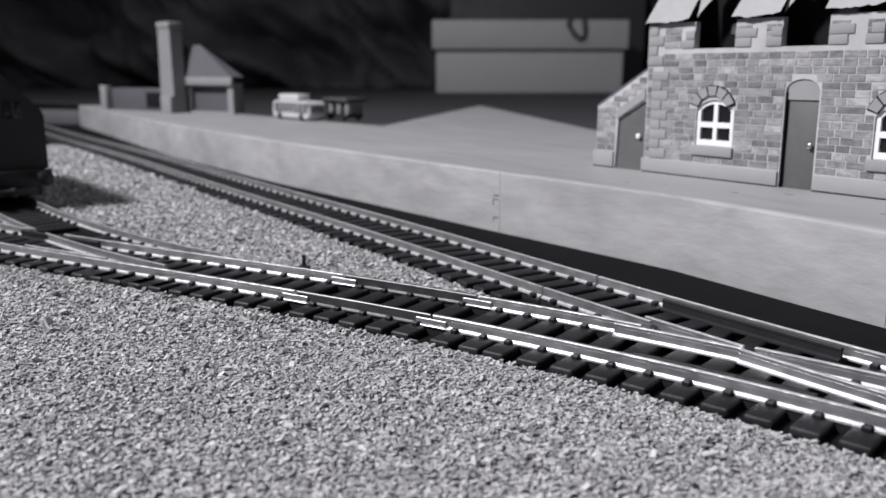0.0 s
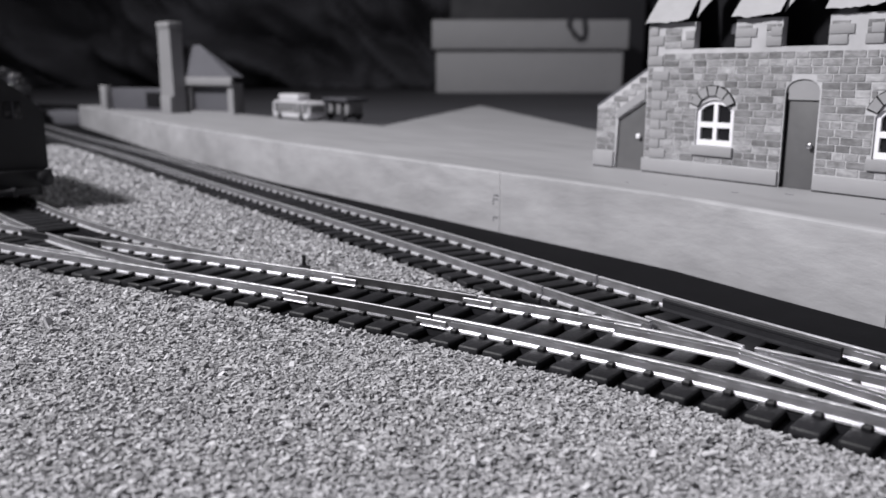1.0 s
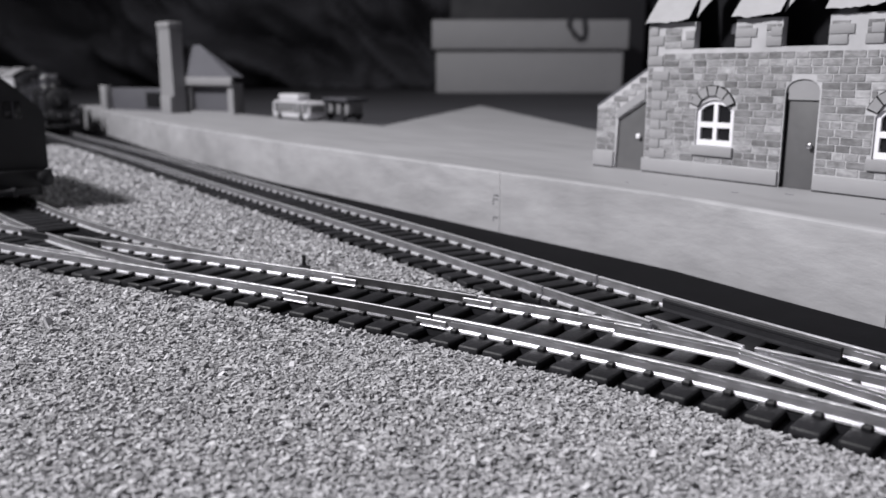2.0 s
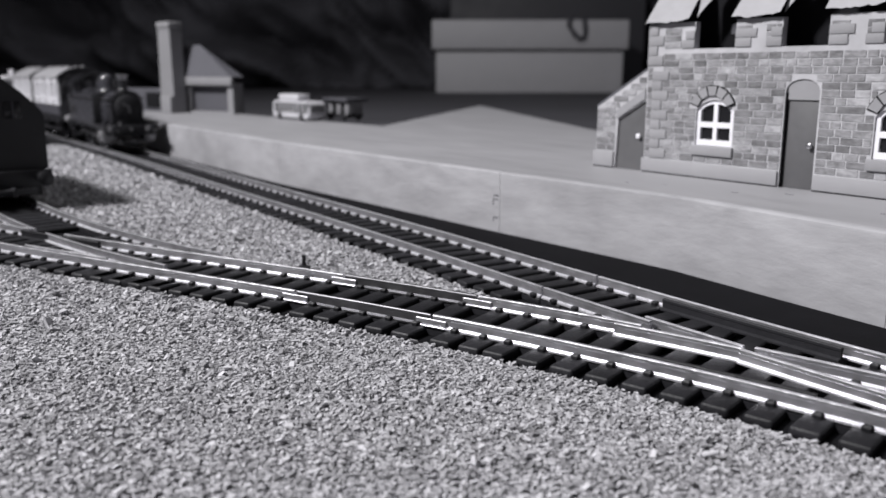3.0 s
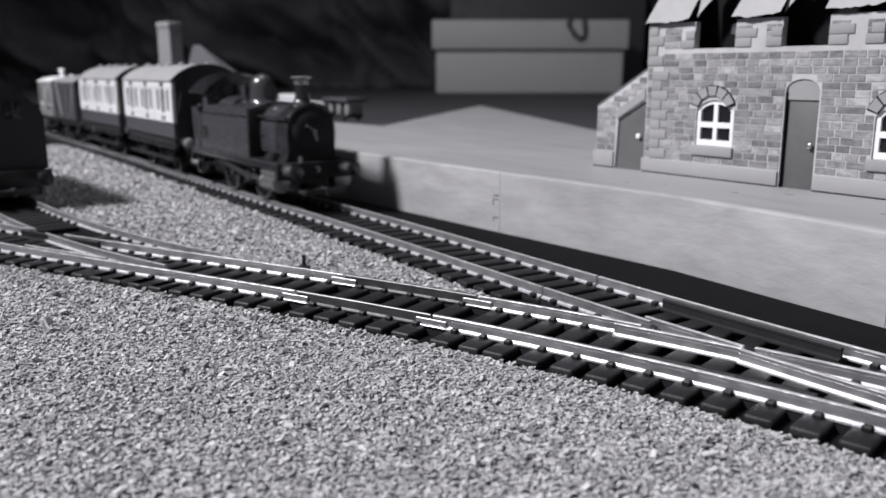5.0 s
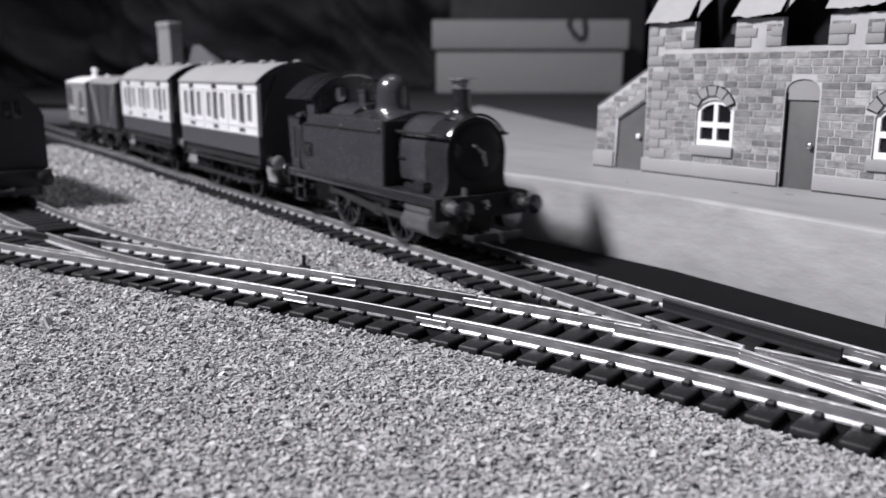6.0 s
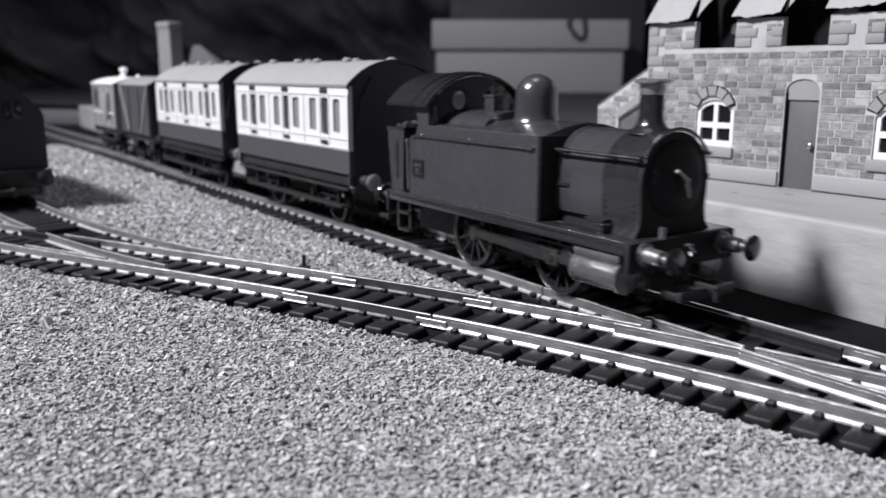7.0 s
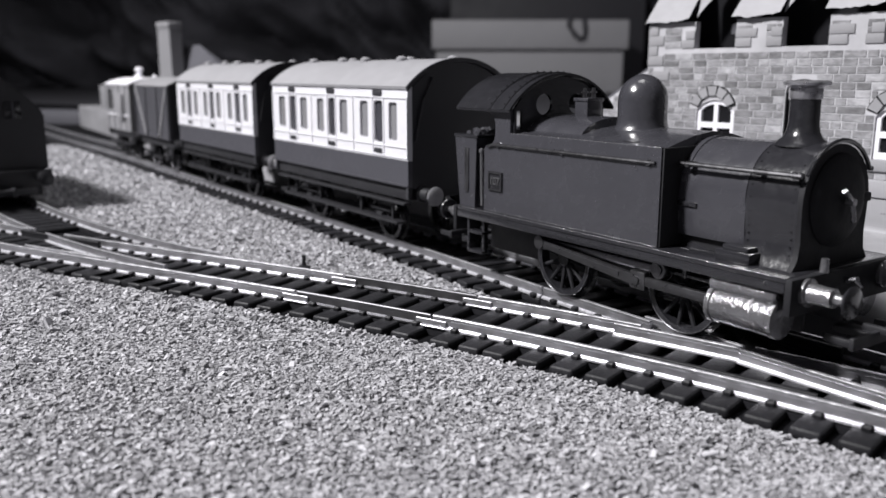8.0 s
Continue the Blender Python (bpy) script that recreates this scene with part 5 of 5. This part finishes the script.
        part("roof_card", bm, M_ROOFCARD, h, "crumpled torn white roof card")
    # curled card flaps at the heads of the dormers
    for a, b in GAPS[:2]:
        bm = mesh()
        strips = []
        for i in range(11):
            u = i / 10
            x = a - 0.3 + (b - a) * u
            lo = 51.5 - 6.5 * (1 - u) ** 2.4 + 2.0 * u
            strips.append([bm.verts.new((x, 0.6 + 2.0 * u + 1.5 * math.sin(q * 2.2), lo + q * 9)) for q in (0, 0.25, 0.5, 0.75, 1.0)])
        for p, q in zip(strips, strips[1:]):
            for k in range(4):
                bm.faces.new((p[k], q[k], q[k + 1], p[k + 1]))
        ext = bmesh.ops.extrude_face_region(bm, geom=bm.faces[:], use_keep_orig=True)
        bmesh.ops.translate(bm, vec=(0, 0.4, 0.1), verts=[g for g in ext["geom"] if isinstance(g, bmesh.types.BMVert)])
        part("dormer_flap", bm, M_ROOFCARD, h, "loose curled card over the dormer")
    # faint lettering inside the first dormer, too dim to read
    for i in range(4):
        part("lettering_bar", box(mesh(), 22.0 + i * 2.4, 23.6 + i * 2.4, 8.7, 8.98, 40.4, 43.2, 0.05, 1), M_FAINT, h, "faint grey mark")

    # bricks last
    def stop_front(z0, z1):
        out = []
        if z0 < 25.2:
            out.append((DOORX[0] - 0.25, DOORX[1] + 0.25))
        elif z0 < 28.2:
            half = 4.65 * math.sqrt(1 - ((z0 - 25.2) / 3.05) ** 2) + 0.2
            out.append((mid - half, mid + half))
        for a, b in WIN:
            if z1 > 6.9 and z0 < 9.2:
                out.append((a - 1.1, b + 0.7))
            elif 9.0 < z0 < 18.5:
                out.append((a - 0.2, b + 0.2))
            if 18.0 < z0 < 26.6:
                mx = (a + b) / 2 - 0.8
                dz = max(0.0, min(8.0, z0 + 0.9 - 18.4))
                half = math.sqrt(max(0.0, 8.0**2 - dz * dz)) + 0.1
                if z0 < 21:
                    half = max(half if z0 > 19.5 else 0, 6.4)
                out.append((mx - half, mx + half))
        if z1 > 4.6 and z0 < 30.0:
            k = int((z0 + 1.2 - 4.6) // 2.85)
            out.append((2.0, 2.1 + (6.0 if k % 2 == 0 else 3.6)))
        elif z0 >= 30.0:
            k = int((z0 + 1.2 - 31.8) // 2.85)
            out.append((-0.1, 0.1 + (5.6 if k % 2 == 0 else 3.4)))
        return out

    courses(wall, 0.15, 76.0, 4.45, 36.3, stop_front, rng=rng)

    def stop_piers(z0, z1):
        return [(-1, 5.8), (11.8, 29.8), (34.6, 38.6), (43.2, 56.3), (61.2, 65.2), (69.4, 99)]

    courses(wall, 0.15, 76.0, SILL_H + 0.1, WALL_H, stop_piers, rng=rng)

    def stop_lean(z0, z1):
        top = -19.6 + (z1 - 19.0) / 0.57 if z1 > 19.0 else -20
        out = [(-40, top)]
        if z0 < 15.4:
            out.append((-11.9, 0.5))
        else:
            if z0 < 24.8:
                out.append((max(-11.9, -11.8 + (z0 - 18.0) / 0.59), 0.5))
        return out

    courses(lean, -19.8, -0.2, 5.4, 30.0, stop_lean, rng=rng)
    return h


def arch_window_half(x0, x1, z0, a, b, side):
    """The upper pane of a window half, its head following the arch."""
    mid, half = (a + b) / 2, (b - a) / 2 - 1.0
    pts = [(x0, z0), (x1, z0)]
    xs = [x1 + (x0 - x1) * i / 5 for i in range(6)]
    for x in xs:
        q = (x - mid) / (half * 1.02)
        pts.append((x, 18.2 + 2.9 * math.sqrt(max(0.0, 1 - q * q))))
    return pts


station_house()
# ---- things beyond: engine house, bus, siding engine, boxes ----
def engine_house():
    """A small house with a tall chimney at the far end of the platform."""
    h = thing("engine_house", at(-196.5, 644.5, PZ, -35.4), "small grey card house with a tall square chimney", "house")
    A, W, D, H = -10.0, 64.0, 10.0, 22.0
    bm = mesh()
    slab(bm, rect(A, A + W, 0, H), 0, 3, "xz", [rect(A + 16, A + 58, 1.5, 19.5)])
    part("front_wall", bm, M_HOUSE, h, "pale front wall with a wide opening")
    part("side_wall", box(mesh(), A, A + 3, 3.05, D, 0, H), M_HOUSE, h)
    part("side_wall", box(mesh(), A + W - 3, A + W, 3.05, D, 0, H), M_HOUSE, h)
    part("back_wall", box(mesh(), A + 3.05, A + W - 3.05, D - 3, D, 0, H), M_HOUSE, h)
    # dark panel added for the shaded recess of the open front
    part("shutter", box(mesh(), A + 15, A + 60, 4.0, 5.0, 0.5, 20.5), M_HOUSEDARK, h, "dark panel painting the shade inside the wide opening")
    part("eaves_band", box(mesh(), A - 1, A + W + 2, -3.0, 0.0, H - 1.5, H + 4.5, 0.5), M_HOUSE, h, "pale band under the roof")
    bm = mesh()
    v = [bm.verts.new(p) for p in ((A - 2, -2, H + 4.6), (A + W + 1, -2, H + 4.6), (A + W + 1, D, H + 4.6), (A - 2, D, H + 4.6), (A + 16, 5, H + 28), (A + 24, 5, H + 28))]
    for q in ((0, 1, 5, 4), (1, 2, 5), (2, 3, 4, 5), (3, 0, 4), (3, 2, 1, 0)):
        bm.faces.new([v[i] for i in q])
    part("roof", bm, M_HOUSEROOF, h, "steep grey hipped roof")
    bm = mesh()
    slab(bm, [(-11, 0), (5, 0), (3.8, 63), (-10, 63)], -14, -3.1, "xz")
    stack = part("chimney", bm, M_HOUSE, h, "tall tapering square chimney")
    part("chimney_cap", box(mesh(), -10.8, 4.6, -15, -2.4, 61.5, 66.5, 1.2), M_HOUSE, stack)
    part("chimney_foot", box(mesh(), -6, 6, -18.5, -14.1, 0, 12.5, 0.4), M_HOUSE, stack)
    s = part("shed", box(mesh(), -96, -12, -2, 14, 0, 17.5, 0.4), M_HOUSEDARK, h, "low dark shed beside the chimney")
    part("shed_post", box(mesh(), -100, -92, -8, -2.1, 0, 19.5, 0.4), M_HOUSE, s, "pale corner post")
    part("shed_window", box(mesh(), -46, -20, -2.6, -2.05, 2.5, 14.5, 0.2), M_DARK, s)


def bus():
    b = thing("toy_bus", at(-93, 544, PZ, -53.0), "small white toy bus with raised roof", "bus")
    L, W = 25.0, 6.5
    bm = mesh()
    slab(bm, [(-L, 1.2), (L - 2, 1.2), (L, 4), (L - 2.5, 11.0), (L - 5, 12.0), (-L + 2, 12.0), (-L, 10.5)], -W, W, "xz")
    bmesh.ops.bevel(bm, geom=bm.edges[:], offset=0.6, segments=2, affect="EDGES")
    part("body", bm, M_BUS, b, "white bus body")
    part("roof_deck", box(mesh(), -L + 5, L - 18, -W + 2, W - 2, 12.05, 16.2, 0.8), M_BUS, b, "raised white roof")
    for i in range(7):
        x = -L + 3 + i * 6.6
        part("side_window", box(mesh(), x, x + 5.6, -W - 0.2, -W + 0.2, 4.6, 10.8, 0.08, 1), M_BUSGLASS, b)
    part("windscreen", slab(mesh(), [(-5.0, 5.5), (5.0, 5.5), (4.6, 10.0), (-4.6, 10.0)], L - 1.2, L + 0.1, "yz"), M_BUSGLASS, b)
    for x in (-15, 15):
        for y in (-W + 0.6, W - 0.6):
            part("road_wheel", lathe(mesh(), [(1.2, -0.9), (2.7, -0.8), (2.7, 0.8), (1.2, 0.9)], (x, y, 2.75), 20, "y"), M_UNDER, b)
    c = thing("toy_lorry", at(-63, 537, PZ, -53.0), "small dark toy lorry with a flat top", "lorry")
    part("chassis", box(mesh(), -13, 13, -6, 6, 2.0, 4.0, 0.4), M_UNDER, c)
    part("load_bed", box(mesh(), -14, 16, -8, 8, 12.0, 14.2, 0.4), M_VAN, c, "dark flat top")
    for x in (-10, 0, 10):
        part("upright", box(mesh(), x, x + 3.5, -5.5, 5.5, 4.0, 12.0, 0.4), M_VANPALE, c)
    for x in (-8, 8):
        for y in (-5.5, 5.5):
            part("road_wheel", lathe(mesh(), [(1.0, -0.9), (2.3, -0.8), (2.3, 0.8), (1.0, 0.9)], (x, y, 2.35), 18, "y"), M_UNDER, c)


def siding_engine():
    """A dark engine at rest on the siding; only its end is ever in view."""
    e = thing("diesel_shunter", at(-152, 289, 0, -51.2), "dark grey diesel shunter standing on the siding", "locomotive")
    body = [(-14, 14.5), (14, 14.5), (14, 35.0), (8.2, 41.5), (0, 48.5), (-6, 52.0), (-12, 47), (-14, 40)]
    bm = mesh()
    slab(bm, body, -96, -1.0, "yz")
    bmesh.ops.bevel(bm, geom=bm.edges[:], offset=0.8, segments=2, affect="EDGES")
    part("body", bm, M_UNDER, e, "dark angular engine body")
    part("cab_window", box(mesh(), -1.05, -0.4, 1.0, 6.6, 33.2, 39.2, 0.3), M_GLASSDARK, e)
    part("cab_window", box(mesh(), -1.05, -0.4, -8.5, -2.9, 33.2, 39.2, 0.3), M_GLASSDARK, e)
    part("window_bar", box(mesh(), -0.45, -0.15, 3.6, 4.2, 33.2, 39.2), M_VAN, e)
    part("running_plate", box(mesh(), -98, 0.6, -14.4, 14.4, 12.2, 14.4, 0.3), M_UNDER, e)
    part("buffer_beam", box(mesh(), 0.65, 2.0, -14.2, 14.2, 9.6, 15.4, 0.3), M_UNDER, e)
    for y in (-10.6, 10.6):
        buffer(e, 2.0, y, 13.0, 1, 6.5, M_UNDER, 2.6)
    coupling(e, 1.4, 1, 8.5)
    for y in (-6.6, 5.4):
        part("frame", box(mesh(), -94, -4, y, y + 1.2, 7.0, 12.2), M_UNDER, e)
    # solid block added to keep light from passing under the body
    part("underframe", box(mesh(), -92, -6, -12.5, 12.5, 5.2, 12.1, 0.6), M_UNDER, e)
    for x in (-80, -50, -20):
        for y in (-8.5, 8.5):
            wheel(e, x, y, 11.9, 7.6, 10, M_UNDER)


def boxes():
    b = thing("storage_box", at(209, 2054, 0, 0.6), "grey card storage box with a lid and cord handle", "box")
    part("box_body", box(mesh(), -226, 226, 0, 300, 0, 98, 3), M_BOX, b)
    part("lid", box(mesh(), -236, 236, -9, 309, 103, 172, 4), M_BOX, b, "paler deep box lid")
    # black piece that paints the shadow line under the lid
    part("shadow_gap", box(mesh(), -222, 222, 6, 296, 98.1, 102.9), M_DARK, b)
    pts = [(78 + 2 * 8, -12, 178), (90, -14, 160), (104, -15, 138), (118, -15, 127), (128, -15, 130), (130, -14, 148), (126, -12, 178)]
    bm = mesh()
    sweep(bm, pts, 6.0, 10)
    part("cord_handle", bm, M_CORD, b, "dark looped cord")
    c = thing("storage_box", at(275, 2420, 0, 0), "tall dark grey card box standing behind", "box")
    part("box_body", box(mesh(), -255, 295, 0, 250, 0, 300, 4), M_BOX2, c)
    part("lid", box(mesh(), -262, 302, -8, 258, 300.1, 360, 4), M_BOX2, c)
    k = thing("wooden_block", at(-395, 810, 0, -20), "low dull grey block beyond the platform end", "block")
    part("block_body", box(mesh(), -70, 66, 0, 40, 0.4, 13, 0.8), M_HOUSEDARK, k)


engine_house()
bus()
siding_engine()
boxes()


# ---- how the train runs ----
LINE = np.array([(main_x(y), y) for y in np.arange(1500.0, 10.0, -0.5)])
ALONG = np.concatenate([[0], np.cumsum(np.hypot(*np.diff(LINE, axis=0).T))])
ALONG -= ALONG[np.argmin(abs(LINE[:, 1] - 200.0))]

# distance along the line of the first coach's leading end, by the second
TIMES = [0.0, 1.5, 3.0, 3.5, 4.0, 4.5, 5.2, 6.0, 6.5, 7.0, 7.4, 7.5, 7.6, 7.7, 8.0]
PLACES = [-975.0, -728.0, -447.0, -375.8, -315.6, -260.5, -183.9, -110.6, -73.0, -47.1, -25.4, -20.0, -16.5, -15.6, -15.6]


def run_at(t):
    """A smooth, never backward curve through the places."""
    T, P = TIMES, PLACES
    d = [(P[i + 1] - P[i]) / (T[i + 1] - T[i]) for i in range(len(T) - 1)]
    g = [d[0]] + [0.0 if d[i - 1] * d[i] <= 0 else 2 * d[i - 1] * d[i] / (d[i - 1] + d[i]) for i in range(1, len(d))] + [0.0]
    i = min(max(k for k in range(len(T)) if T[k] <= t + 1e-9), len(d) - 1)
    h = T[i + 1] - T[i]
    u = (t - T[i]) / h
    return (P[i] * (1 + 2 * u) * (1 - u) ** 2 + h * g[i] * u * (1 - u) ** 2 + P[i + 1] * u * u * (3 - 2 * u) + h * g[i + 1] * u * u * (u - 1))


def on_line(s):
    return Vector((np.interp(s, ALONG, LINE[:, 0]), np.interp(s, ALONG, LINE[:, 1])))


def carriage(s, base):
    """The pose of a vehicle whose middle is at s and whose axles, base apart, stand on the line."""
    a, b = on_line(s - base / 2), on_line(s + base / 2)
    m, d = (a + b) / 2, b - a
    return at(m.x, m.y, 0, math.degrees(math.atan2(d.y, d.x)))


STEPS = [k / 15 for k in range(121)]


def motions():
    runs = [(t, run_at(t)) for t in STEPS]
    for ob, shift, base in ((ENGINE, 62.3, 30), (COACH_A, -41.3, 44), (COACH_B, -140.0, 44), (GOODS_VAN, -227.5, 30), (BRAKE_VAN, -292.0, 27)):
        walk(ob, [(t, carriage(s + shift, base)) for t, s in runs])
    for ob, ax, r in WAGON_WHEELS:
        y, z = ob.location.y / U, ob.location.z / U
        walk(ob, [(t, at(ax, y, z, 0, 0, math.degrees((s - runs[0][1]) / r))) for t, s in runs])
    end = runs[-1][1]
    for ob, ax, sgn in ENGINE_WHEELS:
        walk(ob, [(t, at(ax, sgn * 8.6, DRIVE_Z, 0, 0, 40 + (0 if sgn < 0 else 90) + math.degrees((s - end) / DRIVE_R))) for t, s in runs])

    def pin(s, sgn):
        a = radians(140 - (0 if sgn < 0 else 90)) - (s - end) / DRIVE_R
        return CRANK * math.cos(a), CRANK * math.sin(a)

    for ob, sgn in ENGINE_RODS:
        walk(ob, [(t, at(pin(s, sgn)[0], sgn * 11.2, DRIVE_Z + pin(s, sgn)[1])) for t, s in runs])
    def rod_tilt(s, sgn):
        return math.asin((DRIVE_Z + pin(s, sgn)[1] - SLIDE_Z) / ROD_LENGTH)

    for ob, sgn in ENGINE_MAINRODS:
        walk(ob, [(t, at(AXLE_R + pin(s, sgn)[0], sgn * 12.5, DRIVE_Z + pin(s, sgn)[1], 0, 0, math.degrees(rod_tilt(s, sgn)))) for t, s in runs])
    for ob, sgn in ENGINE_CROSSHEADS:
        walk(ob, [(t, at(AXLE_R + pin(s, sgn)[0] + ROD_LENGTH * math.cos(rod_tilt(s, sgn)), sgn * 12.0, SLIDE_Z)) for t, s in runs])


motions()
